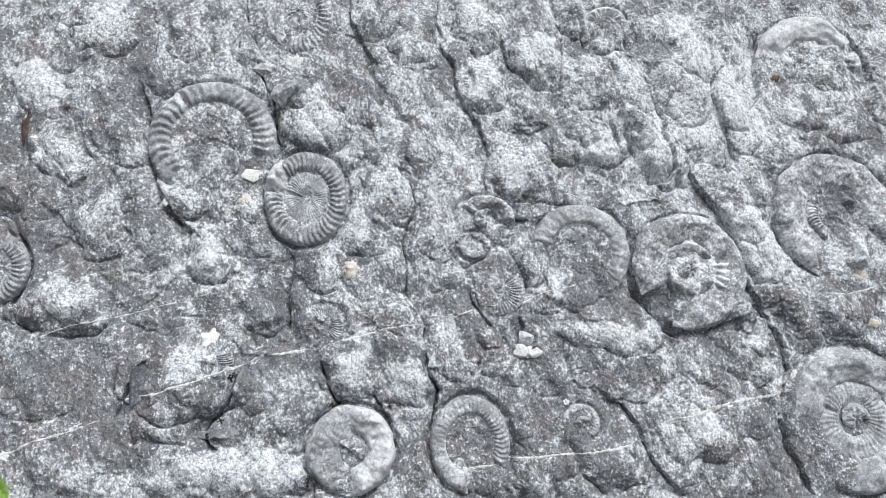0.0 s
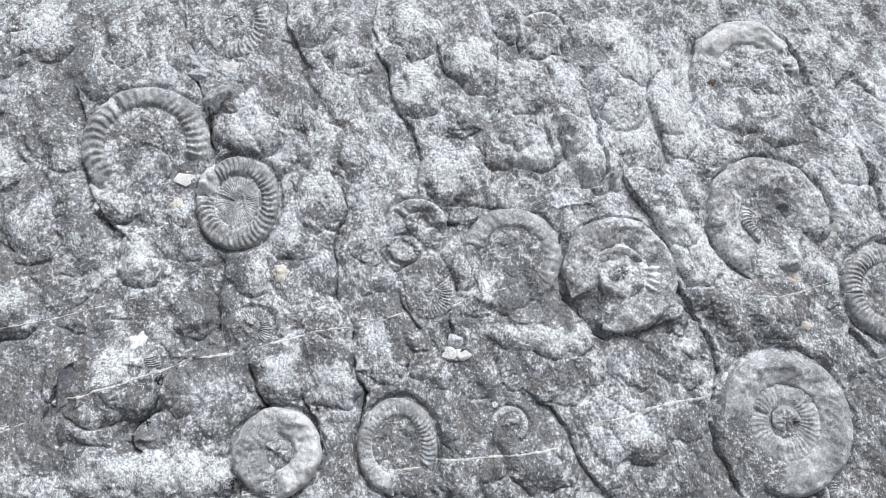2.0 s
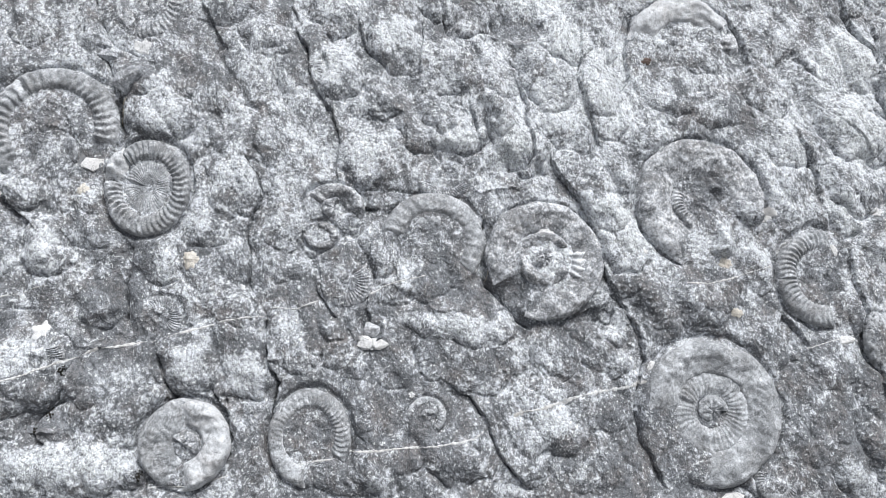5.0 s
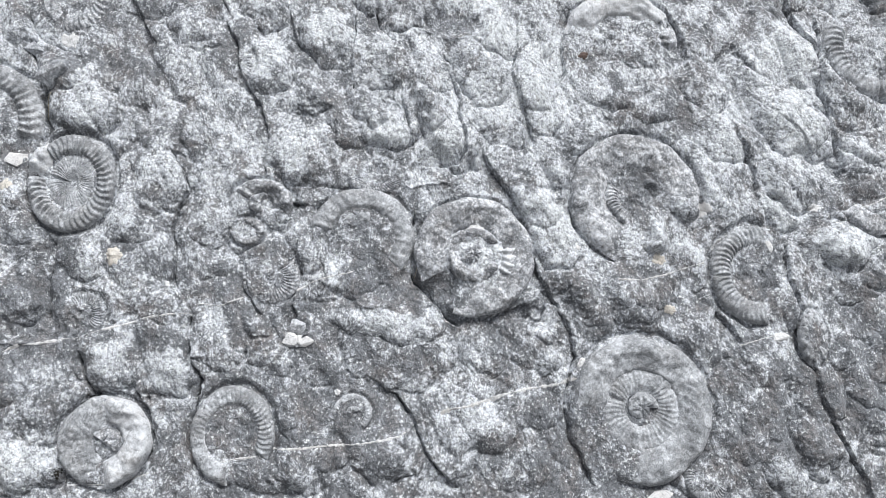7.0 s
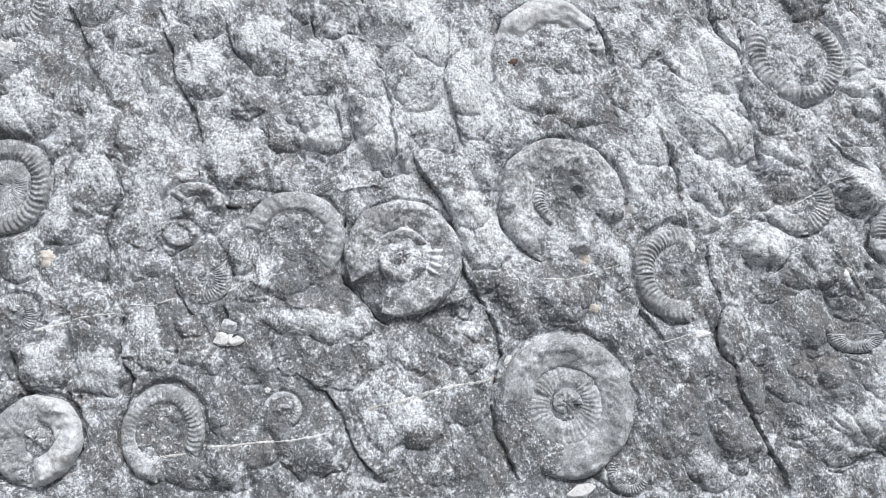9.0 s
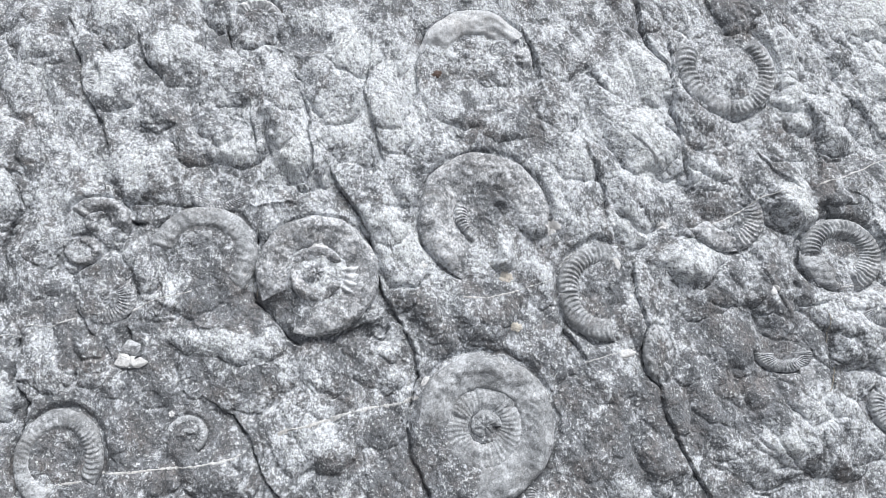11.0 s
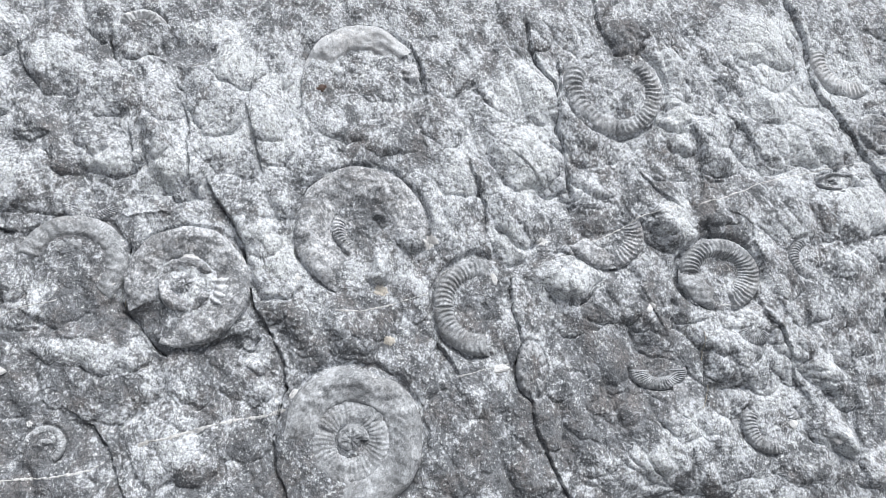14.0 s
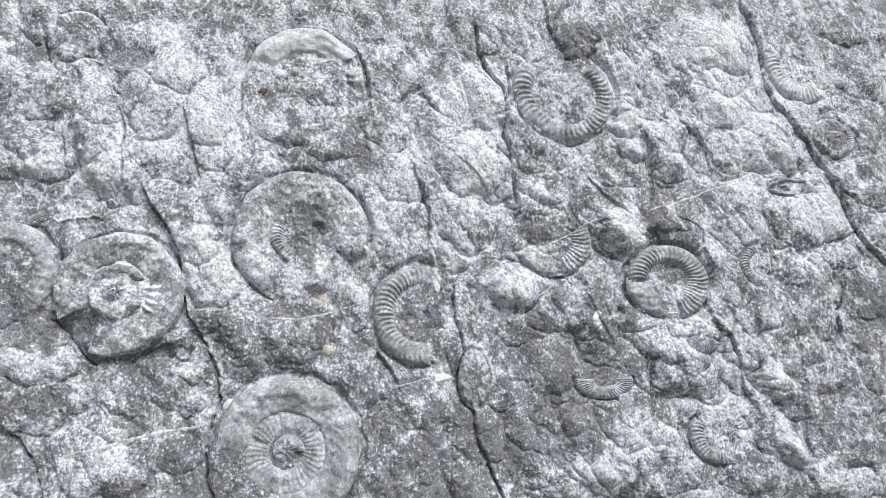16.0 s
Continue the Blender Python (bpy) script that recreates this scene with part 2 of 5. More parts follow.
def crack(width, depth, step, *points):
    """A fissure with rounded lips along points; step raises the side to the left of its run (millimetres)."""
    width, depth, step = width / 1300, depth / 620, step / 430
    us, vs = [p[0] for p in points], [p[1] for p in points]
    w = window((min(us) + max(us)) / 2, (min(vs) + max(vs)) / 2, (max(us) - min(us)) / 2 + 0.15, (max(vs) - min(vs)) / 2 + 0.15)
    x, y = U[w] + 0.28 * (WU[w] - U[w]), V[w] + 0.28 * (WV[w] - V[w])
    x, y = x + 0.0035 * fbm(U[w] * 40, V[w] * 40, 2, 42), y + 0.0035 * fbm(U[w] * 40, V[w] * 40, 2, 43)
    best, side, along = np.full(x.shape, 9.0), np.zeros(x.shape), np.zeros(x.shape)
    total = len(points) - 1
    for k, ((x0, y0), (x1, y1)) in enumerate(zip(points, points[1:])):
        dx, dy = x1 - x0, y1 - y0
        t = np.clip(((x - x0) * dx + (y - y0) * dy) / (dx * dx + dy * dy), 0, 1)
        d = np.hypot(x - x0 - t * dx, y - y0 - t * dy)
        near = d < best
        best = np.where(near, d, best)
        side = np.where(near, np.sign(dx * (y - y0) - dy * (x - x0)), side)
        along = np.where(near, (k + t) / total, along)
    fade = smooth(np.minimum(along, 1 - along) * total * 1.6 + 0.25)
    vary = np.clip(0.75 + 0.6 * fbm(x * 14, y * 14, 2, 40), 0.12, 1.4)
    half = width * np.clip(0.36 + 0.28 * fbm(x * 24, y * 24, 2, 41), 0.2, 0.8)
    cut = -depth * vary * np.exp(-(best / half) ** 2) - 0.22 * depth * np.exp(-best / 0.018)
    lift = step * side * np.exp(-best / 0.055) * smooth(best / 0.004)
    RELIEF[w] += fade * (cut + lift)


CRUST_AND_LIGHT = np.zeros_like(RELIEF)


def crust_and_light(u, v, ru, rv, amount):
    """A cloud of pale crust on the rock, or with a negative amount a bare, freshly broken spot; also paints light on
    lumps and shade in hollows.
    """
    w = window(u, v, ru * 2, rv * 2)
    d = np.hypot((WU[w] - u) / ru, (WV[w] - v) / rv) + 0.35 * fbm(U[w] * 24, V[w] * 24, 3, 33)
    CRUST_AND_LIGHT[w] += amount * (1 - smooth((d - 0.35) / 0.9))


SEATS = []


def seat(u, v, ru, rv, lift, fill, whorls):
    """A level bed for a fossil: the rock round it is evened out, a shallow furrow runs round it."""
    r = max(ru, rv)
    w = window(u, v, r * 1.5, r * 1.5)
    x, y = (U[w] - u) / ru, (V[w] - v) / rv
    d = np.hypot(x, y) + 0.05 * gnoise(U[w] * 20, V[w] * 20, 50)
    inside = 1 - smooth((d - 0.92) / 0.28)
    level = RELIEF[w][(d > 0.7) & (d < 1.1)].mean() * 0.5 - 0.015 * v * v + lift
    bed = level + fill * (1 - smooth((d - 0.35) / 0.3)) + 0.22 * (RELIEF[w] - RELIEF[w].mean())
    bed = bed + 0.006 * fbm(U[w] * 26, V[w] * 26, 4, 52) * (1 - smooth((d - 0.4) / 0.3))
    angle, rim = np.degrees(np.arctan2(y, x)), np.zeros_like(d)
    for name, a0, a1, outer, *rest in whorls:
        if outer > 0.9:
            off = np.abs((angle - (a0 + a1) / 2 + 180) % 360 - 180)
            rim = np.maximum(rim, 1 - smooth((off - (a1 - a0) / 2 + 8) / 16))
    inside *= 0.55 + 0.45 * rim
    RELIEF[w] = RELIEF[w] * (1 - inside) + bed * inside - min(0.017, 0.008 * max(k[5] for k in whorls)) * rim * np.exp(-((d - 1.06) / (0.007 / r + 0.012)) ** 2) - 0.003 * rim * np.exp(-((d - 1.08) / 0.12) ** 2)
    return level


def surface(u, v):
    """Height of the finished rock at a place."""
    i = int(np.clip(np.searchsorted(US, u), 1, len(US) - 1))
    j = int(np.clip(np.searchsorted(VS, v), 1, len(VS) - 1))
    a = (u - US[i - 1]) / (US[i] - US[i - 1])
    b = (v - VS[j - 1]) / (VS[j] - VS[j - 1])
    low = RELIEF[j - 1, i - 1] * (1 - a) + RELIEF[j - 1, i] * a
    high = RELIEF[j, i - 1] * (1 - a) + RELIEF[j, i] * a
    return float(low * (1 - b) + high * b)


def ammonite(label, u, v, ru, rv, lift, whorls, fill=0.0, stone=None, turn=0):
    """Notes a coiled fossil and prepares its bed; whorls: (part, from, to, outer, inner, relief cm, ribs a turn, rib mm, taper, its own stone if it differs)."""
    SEATS.append((label, u, v, ru, rv, seat(u, v, ru, rv, lift / 100, fill / 100, whorls), whorls, stone))


def coil(whorl, ru, rv, seed):
    """One whorl: a ribbed, rounded band along a spiral, in the fossil's own frame."""
    name, a0, a1, outer, inner, relief, ribs, rib, taper = whorl[:9]
    relief, rib, span = relief / 135, rib / 760, a1 - a0
    na = int(max(36, span / 360 * max(ribs * 9, 150)))
    nt = 22 if outer - inner > 0.25 else 14
    s, t = np.meshgrid(np.linspace(0, 1, na), np.linspace(0, 1, nt), indexing="ij")
    a = np.radians(a0 + s * span)
    shrink = (1 - taper) ** s if taper >= 0 else (1 + taper) ** (1 - s)
    wob = 1 + (0.018 if ribs > 25 else 0.034) * fbm(np.cos(a) * 2 + seed, np.sin(a) * 2, 3, seed)
    r = (inner * 0.97 + (outer * 1.05 - inner * 0.97) * t) * shrink * wob
    if ribs > 25:
        p = smooth(t / 0.34) ** 0.75 * np.clip(1 - np.abs(t) ** 5.5, 0, 1) ** 0.55 * (0.86 + 0.14 * t)
    else:
        p = np.clip(1 - t ** 8, 0, 1) ** 0.6 * (0.45 + 0.55 * smooth(t / 0.7)) * smooth(t / 0.14)
    if name == "core":
        p = np.clip(1 - t ** 3, 0, 1) ** 0.7
    phase = a + 0.10 * np.sin(np.pi * t) * np.sign(span)
    worn = np.clip(0.9 + 0.5 * fbm(np.cos(a) * 3 + seed * 3, np.sin(a) * 3 + t, 2, seed + 5), 0.15, 1.2)
    wave = np.cos(phase * ribs + 0.8 * gnoise(a * 4, a * 0, seed)) if ribs else 0.0
    wave = np.sign(wave) * np.abs(wave) ** 0.8 if ribs else 0.0
    soft = 9 if ribs > 25 else min(26, span / 3)
    ends = smooth(s * span / soft) * smooth((1 - s) * span / soft)
    x, y = r * np.cos(a) * ru, r * np.sin(a) * rv
    rough = 0.0028 * fbm(x * 50 + seed, y * 50, 3, seed + 9) + 0.011 * fbm(x * 15 + seed, y * 15, 3, seed + 11) * (0.25 if ribs > 25 else 1) + (0 if ribs > 25 else 0.006) * np.abs(fbm(x * 34 + seed, y * 34, 2, seed + 13))
    h = -0.009 + (relief + 0.009) * p * ends * np.minimum(1, 0.55 + 0.45 * shrink) + rib * wave * worn * np.sin(np.pi * np.clip(t, 0.001, 0.999)) ** 0.4 * ends + rough * p
    return mesh_grid(name, np.stack([x, -h, y], -1)[:, ::-1])


# knobs, beds and fissures of the rock, by their place along and up the slab
lump(-1.228, 0.482, 0.076, 0.114, 0, 0.014)
lump(-1.147, 0.261, 0.091, 0.090, 0, 0.022)
lump(-1.064, 0.679, 0.103, 0.094, 0, 0.016)
lump(-0.982, 0.354, 0.083, 0.135, 0, 0.013)
lump(-0.819, 0.671, 0.076, 0.098, 0, 0.01)
lump(-1.017, 0.059, 0.085, 0.104, 0, 0.016)
lump(-0.700, -0.049, 0.073, 0.069, 0, 0.02)
lump(-1.101, -0.169, 0.138, 0.101, 0, 0.03)
lump(-0.420, 0.371, 0.106, 0.092, 0, 0.026)
lump(-0.484, 0.475, 0.072, 0.053, 0, 0.018)
lump(-0.276, 0.441, 0.063, 0.080, 0, 0.015)
lump(-0.187, 0.168, 0.085, 0.114, 0, 0.018)
lump(-1.204, 0.148, 0.115, 0.071, 0, 0.012)
lump(-0.743, -0.396, 0.164, 0.111, 12, 0.032)
lump(-0.546, -0.195, 0.067, 0.065, 0, 0.018)
lump(-0.625, -0.637, 0.224, 0.081, 0, 0.018)
lump(-0.135, -0.381, 0.100, 0.083, 0, 0.02)
lump(-0.298, -0.368, 0.080, 0.082, 0, 0.018)
lump(-0.479, -0.482, 0.096, 0.101, 0, 0.016)
lump(-0.642, -0.530, 0.042, 0.042, 0, 0.018)
lump(0.088, 0.737, 0.089, 0.095, 0, 0.02)
lump(0.082, 0.521, 0.094, 0.098, 0, 0.02)
lump(0.287, 0.619, 0.086, 0.118, 0, 0.022)
lump(0.415, 0.780, 0.061, 0.085, 0, 0.022)
lump(0.506, 0.706, 0.076, 0.058, 0, 0.014)
lump(0.761, 0.556, 0.096, 0.153, 0, 0.02)
lump(0.257, 0.231, 0.143, 0.092, 0, 0.015)
lump(0.639, 0.325, 0.067, 0.139, 8, 0.028)
lump(0.473, 0.321, 0.085, 0.069, 30, 0.02)
lump(0.405, 0.401, 0.059, 0.081, 0, 0.016)
lump(0.334, 0.346, 0.051, 0.114, 25, 0.014)
lump(0.238, 0.410, 0.054, 0.054, 0, 0.014)
lump(0.801, 0.388, 0.088, 0.126, 0, 0.016)
lump(0.947, 0.006, 0.081, 0.119, 0, 0.022)
lump(0.961, 0.209, 0.091, 0.068, 0, 0.014)
lump(0.499, -0.340, 0.158, 0.119, 0, 0.012)
lump(0.946, -0.283, 0.043, 0.045, 0, 0.016)
lump(0.716, -0.552, 0.123, 0.083, 0, 0.018)
lump(0.465, -0.635, 0.113, 0.074, 0, 0.02)
lump(0.233, -0.669, 0.082, 0.069, 0, 0.014)
lump(0.901, -0.341, 0.080, 0.067, 0, 0.01)
lump(0.095, 0.093, 0.089, 0.078, 0, 0.012)
lump(0.059, -0.004, 0.048, 0.041, 0, 0.016)
lump(0.133, -0.114, 0.078, 0.078, 0, 0.012)
lump(-0.136, 0.333, 0.096, 0.111, 0, 0.01)
lump(-0.172, 0.521, 0.085, 0.117, 0, 0.01)
lump(-0.263, 0.737, 0.099, 0.082, 0, 0.012)
lump(0.127, -0.354, 0.066, 0.049, 0, 0.01)
lump(-0.168, -0.207, 0.046, 0.057, 0, 0.01)
lump(-0.894, -0.015, 0.093, 0.074, 0, 0.009)
lump(-0.832, -0.208, 0.092, 0.044, 0, 0.009)
lump(-1.143, -0.408, 0.116, 0.082, 0, 0.009)
lump(-1.022, -0.615, 0.144, 0.073, 0, 0.01)
lump(-0.398, -0.059, 0.089, 0.083, 0, 0.011)
lump(-0.299, -0.158, 0.082, 0.082, 0, 0.008)
lump(-0.044, -0.099, 0.050, 0.042, 0, 0.01)
lump(-0.136, 0.702, 0.082, 0.122, 0, 0.012)
lump(0.193, 0.427, 0.073, 0.058, 0, 0.008)
lump(0.589, 0.430, 0.056, 0.118, 0, 0.012)
lump(0.919, 0.501, 0.070, 0.121, 0, 0.012)
lump(0.925, 0.708, 0.080, 0.128, 0, 0.01)
lump(0.864, -0.171, 0.090, 0.077, 0, 0.011)
lump(0.742, -0.341, 0.079, 0.059, 0, 0.01)
lump(0.632, -0.646, 0.084, 0.071, 0, 0.011)
lump(0.820, -0.650, 0.104, 0.094, 0, 0.01)
lump(-0.251, -0.058, 0.091, 0.101, 0, 0.007)
lump(0.079, -0.273, 0.066, 0.073, 0, 0.007)
lump(0.260, -0.371, 0.067, 0.081, 0, 0.008)
lump(0.752, -0.423, 0.105, 0.049, 0, 0.008)
lump(1.097, -0.205, 0.110, 0.086, 0, 0.01)
lump(1.208, -0.205, 0.092, 0.070, 0, 0.009)
lump(1.534, 0.321, 0.081, 0.098, 20, 0.016)
lump(1.518, 0.129, 0.104, 0.133, 10, 0.014)
lump(1.764, 0.376, 0.111, 0.157, 25, 0.02)
lump(1.735, 0.159, 0.089, 0.081, 0, 0.02)
lump(1.931, 0.440, 0.060, 0.082, 0, 0.012)
lump(1.735, 0.654, 0.152, 0.150, 0, 0.014)
lump(1.689, 0.089, 0.065, 0.068, 0, 0.018)
lump(2.127, 0.292, 0.086, 0.085, 0, 0.014)
lump(2.264, 0.146, 0.085, 0.102, 0, 0.016)
lump(1.883, -0.038, 0.081, 0.097, 60, 0.026)
lump(1.635, -0.697, 0.064, 0.079, 0, 0.02)
lump(1.733, -0.667, 0.047, 0.063, 0, 0.016)
lump(1.335, -0.697, 0.073, 0.065, 0, 0.018)
lump(2.066, -0.609, 0.178, 0.119, 0, 0.014)
lump(1.562, -0.478, 0.108, 0.135, 0, 0.009)
lump(1.541, -0.038, 0.112, 0.091, 0, 0.01)
lump(1.464, 0.520, 0.078, 0.123, 0, 0.012)
lump(1.222, -0.163, 0.108, 0.070, 0, 0.008)
lump(1.392, -0.322, 0.090, 0.078, 0, 0.012)
lump(1.973, -0.257, 0.115, 0.107, 0, 0.009)
lump(1.831, -0.345, 0.056, 0.070, 0, 0.01)
lump(1.586, -0.393, 0.109, 0.069, 0, 0.008)
lump(2.051, -0.093, 0.118, 0.065, 0, 0.01)
lump(2.284, 0.738, 0.088, 0.134, 0, 0.014)
lump(2.638, 0.843, 0.147, 0.175, 0, 0.018)
lump(2.714, 0.514, 0.173, 0.134, 0, 0.016)
lump(2.963, 0.232, 0.165, 0.113, 20, 0.018)
lump(2.747, 0.205, 0.126, 0.101, 0, 0.012)
lump(2.939, -0.074, 0.105, 0.105, 0, 0.014)
lump(2.373, -0.199, 0.153, 0.076, -20, 0.02)
lump(2.374, -0.305, 0.122, 0.081, 0, 0.016)
lump(2.691, -0.077, 0.086, 0.113, 0, 0.012)
lump(2.219, -0.534, 0.201, 0.133, -30, 0.026)
lump(2.509, -0.297, 0.087, 0.089, 0, 0.012)
lump(2.743, -0.351, 0.092, 0.047, -40, 0.02)
lump(2.767, -0.545, 0.087, 0.048, -30, 0.02)
lump(2.983, -0.496, 0.101, 0.106, 0, 0.012)
lump(2.924, -0.643, 0.119, 0.069, 0, 0.016)
lump(2.591, -0.261, 0.055, 0.126, 20, 0.014)
lump(2.378, 0.194, 0.084, 0.051, 0, 0.012)
lump(3.251, 0.830, 0.132, 0.145, 0, 0.012)
lump(3.195, 1.020, 0.134, 0.114, 0, 0.012)
lump(2.095, 0.044, 0.095, 0.056, 0, 0.01)
lump(2.295, 0.561, 0.066, 0.072, 0, 0.028)
lump(2.301, 0.465, 0.061, 0.054, 0, 0.024)
lump(2.137, 0.850, 0.062, 0.082, 0, 0.022)
lump(2.904, 0.339, 0.083, 0.032, 0, 0.016)
lump(2.420, 0.426, 0.083, 0.104, 0, 0.012)
lump(2.895, 0.061, 0.127, 0.079, 0, 0.01)
lump(2.818, -0.206, 0.102, 0.092, 0, 0.01)
lump(3.115, -0.033, 0.087, 0.098, 0, 0.012)
lump(3.121, -0.261, 0.085, 0.112, 0, 0.01)
lump(2.067, -0.120, 0.093, 0.081, 0, 0.01)
lump(1.924, -0.545, 0.088, 0.098, 0, 0.012)
lump(2.099, -0.581, 0.089, 0.082, 0, 0.01)
lump(3.224, 0.574, 0.105, 0.091, 0, 0.012)
lump(2.175, -0.191, 0.094, 0.071, 0, 0.008)
lump(2.462, 0.533, 0.074, 0.085, 0, 0.01)
lump(-1.179, 0.606, 0.074, 0.076, 0, 0.01)
lump(-1.161, 0.733, 0.066, 0.059, 0, 0.008)
lump(-0.898, 0.517, 0.037, 0.049, 0, 0.014)
lump(-0.642, 0.623, 0.045, 0.059, 0, 0.012)
lump(-0.779, 0.135, 0.071, 0.062, 0, 0.014)
lump(-0.616, 0.107, 0.065, 0.052, 0, 0.01)
lump(-0.100, 0.755, 0.073, 0.083, 0, 0.012)
lump(-0.109, 0.632, 0.076, 0.080, 0, 0.01)
lump(-0.047, 0.526, 0.054, 0.088, 0, 0.009)
lump(0.447, 0.544, 0.087, 0.088, 0, 0.016)
lump(0.614, 0.506, 0.057, 0.072, 0, 0.012)
lump(0.819, 0.644, 0.075, 0.076, 0, 0.016)
lump(0.930, 0.431, 0.086, 0.120, 0, 0.012)
lump(0.718, 0.308, 0.037, 0.092, 0, 0.014)
lump(1.089, 0.318, 0.066, 0.043, 0, 0.01)
lump(-0.804, -0.498, 0.092, 0.060, 0, 0.016)
lump(-0.575, -0.412, 0.061, 0.062, 0, 0.01)
lump(-0.924, -0.573, 0.102, 0.059, 0, 0.006)
lump(-0.474, -0.640, 0.091, 0.059, 0, 0.012)
lump(0.221, -0.040, 0.072, 0.080, 0, 0.016)
lump(0.268, -0.139, 0.062, 0.068, 0, 0.01)
lump(0.096, -0.256, 0.043, 0.036, 0, 0.018)
lump(-0.005, -0.337, 0.069, 0.058, 0, 0.012)
lump(0.349, -0.260, 0.058, 0.050, 0, 0.01)
lump(0.469, -0.260, 0.159, 0.060, 0, 0.016)
lump(0.704, -0.374, 0.035, 0.033, 0, 0.012)
lump(0.188, -0.529, 0.076, 0.078, 0, 0.01)
lump(0.160, -0.675, 0.100, 0.067, 0, 0.014)
lump(0.300, -0.632, 0.043, 0.050, 0, 0.014)
lump(0.884, -0.514, 0.087, 0.065, 0, 0.01)
lump(0.860, -0.209, 0.069, 0.045, 0, 0.012)
lump(0.951, -0.127, 0.062, 0.059, 0, 0.012)
lump(0.911, 0.097, 0.067, 0.084, 0, 0.012)
lump(-0.357, 0.254, 0.068, 0.036, 0, 0.009)
lump(-0.308, 0.328, 0.068, 0.062, 0, 0.009)
lump(-0.925, 0.170, 0.064, 0.086, 0, 0.01)
lump(-1.188, 0.015, 0.076, 0.066, 0, 0.01)
lump(-0.612, 0.022, 0.080, 0.058, 0, 0.01)
lump(-0.253, 0.027, 0.083, 0.069, 0, 0.009)
lump(-0.051, 0.029, 0.068, 0.069, 0, 0.009)
lump(0.668, 0.692, 0.145, 0.055, 0, -0.016)
lump(0.606, 0.193, 0.084, 0.041, 0, -0.014)
lump(0.596, -0.180, 0.060, 0.035, 0, -0.016)
lump(0.204, -0.273, 0.040, 0.039, 0, -0.022)
lump(-0.661, -0.510, 0.045, 0.036, 0, -0.016)
lump(0.372, 0.197, 0.126, 0.056, 0, -0.008)
lump(-0.870, -0.410, 0.039, 0.076, 0, -0.012)
lump(-0.487, -0.272, 0.110, 0.038, 0, -0.01)
lump(-0.484, -0.159, 0.042, 0.130, 0, -0.01)
lump(1.287, 0.617, 0.089, 0.083, 0, 0.012)
lump(1.233, 0.533, 0.049, 0.048, 0, 0.014)
lump(1.322, 0.567, 0.046, 0.041, 0, 0.012)
lump(1.163, 0.471, 0.113, 0.060, 0, 0.01)
lump(1.313, 0.435, 0.096, 0.072, 0, 0.01)
lump(1.107, 0.275, 0.074, 0.038, 0, 0.01)
lump(1.323, 0.155, 0.056, 0.049, 0, 0.018)
lump(1.290, 0.071, 0.044, 0.067, 0, 0.012)
lump(1.887, 0.328, 0.080, 0.100, 0, 0.012)
lump(2.017, 0.401, 0.082, 0.082, 0, 0.01)
lump(2.245, 0.417, 0.104, 0.104, 0, 0.009)
lump(2.369, 0.654, 0.086, 0.110, 0, 0.01)
lump(1.638, 0.587, 0.100, 0.104, 0, 0.01)
lump(1.506, 0.667, 0.080, 0.085, 0, 0.01)
lump(1.530, -0.183, 0.066, 0.053, 0, 0.008)
lump(1.954, 0.230, 0.071, 0.048, 0, 0.01)
lump(2.072, 0.212, 0.060, 0.052, 0, 0.014)
lump(2.196, 0.165, 0.061, 0.051, 0, 0.014)
lump(1.909, -0.148, 0.095, 0.073, 0, 0.01)
lump(2.156, -0.186, 0.079, 0.074, 0, 0.01)
lump(2.201, -0.438, 0.096, 0.071, -30, 0.014)
lump(2.014, -0.400, 0.095, 0.088, 0, 0.008)
lump(1.877, 0.075, 0.039, 0.050, 0, 0.01)
lump(1.408, -0.093, 0.074, 0.072, 0, 0.008)
lump(1.218, -0.251, 0.064, 0.045, 0, 0.008)
lump(1.077, -0.249, 0.070, 0.086, 0, 0.008)
lump(1.482, -0.594, 0.089, 0.099, 0, 0.01)
lump(1.545, -0.711, 0.053, 0.056, 0, 0.01)
lump(2.234, 0.892, 0.098, 0.092, 0, 0.012)
lump(2.513, 0.709, 0.078, 0.090, 0, 0.01)
lump(2.632, 0.629, 0.096, 0.088, 0, 0.012)
lump(2.485, 0.843, 0.066, 0.115, 0, 0.01)
lump(2.994, 0.954, 0.118, 0.148, 0, 0.012)
lump(3.076, 0.829, 0.071, 0.096, 0, 0.012)
lump(2.823, 0.596, 0.111, 0.089, 0, 0.01)
lump(2.892, 0.470, 0.111, 0.065, 0, 0.012)
lump(3.205, 0.356, 0.113, 0.085, 0, 0.012)
lump(3.223, 0.210, 0.090, 0.104, 0, 0.012)
lump(2.730, 0.077, 0.062, 0.059, 0, 0.008)
lump(3.033, 0.123, 0.087, 0.060, 0, 0.01)
lump(2.165, -0.047, 0.076, 0.073, 0, 0.01)
lump(2.255, -0.119, 0.083, 0.054, 0, 0.012)
lump(2.619, -0.002, 0.069, 0.076, 0, 0.01)
lump(2.768, -0.114, 0.090, 0.087, 0, 0.012)
lump(2.690, -0.261, 0.079, 0.054, 0, 0.012)
lump(2.908, -0.298, 0.090, 0.073, 0, 0.01)
lump(3.044, -0.353, 0.104, 0.083, 0, 0.01)
lump(2.404, -0.401, 0.075, 0.069, 0, 0.01)
lump(2.142, -0.432, 0.054, 0.050, 0, 0.008)
lump(2.444, -0.606, 0.112, 0.067, 0, 0.01)
lump(2.651, -0.628, 0.115, 0.060, 0, 0.01)
lump(3.093, -0.586, 0.102, 0.105, 0, 0.012)
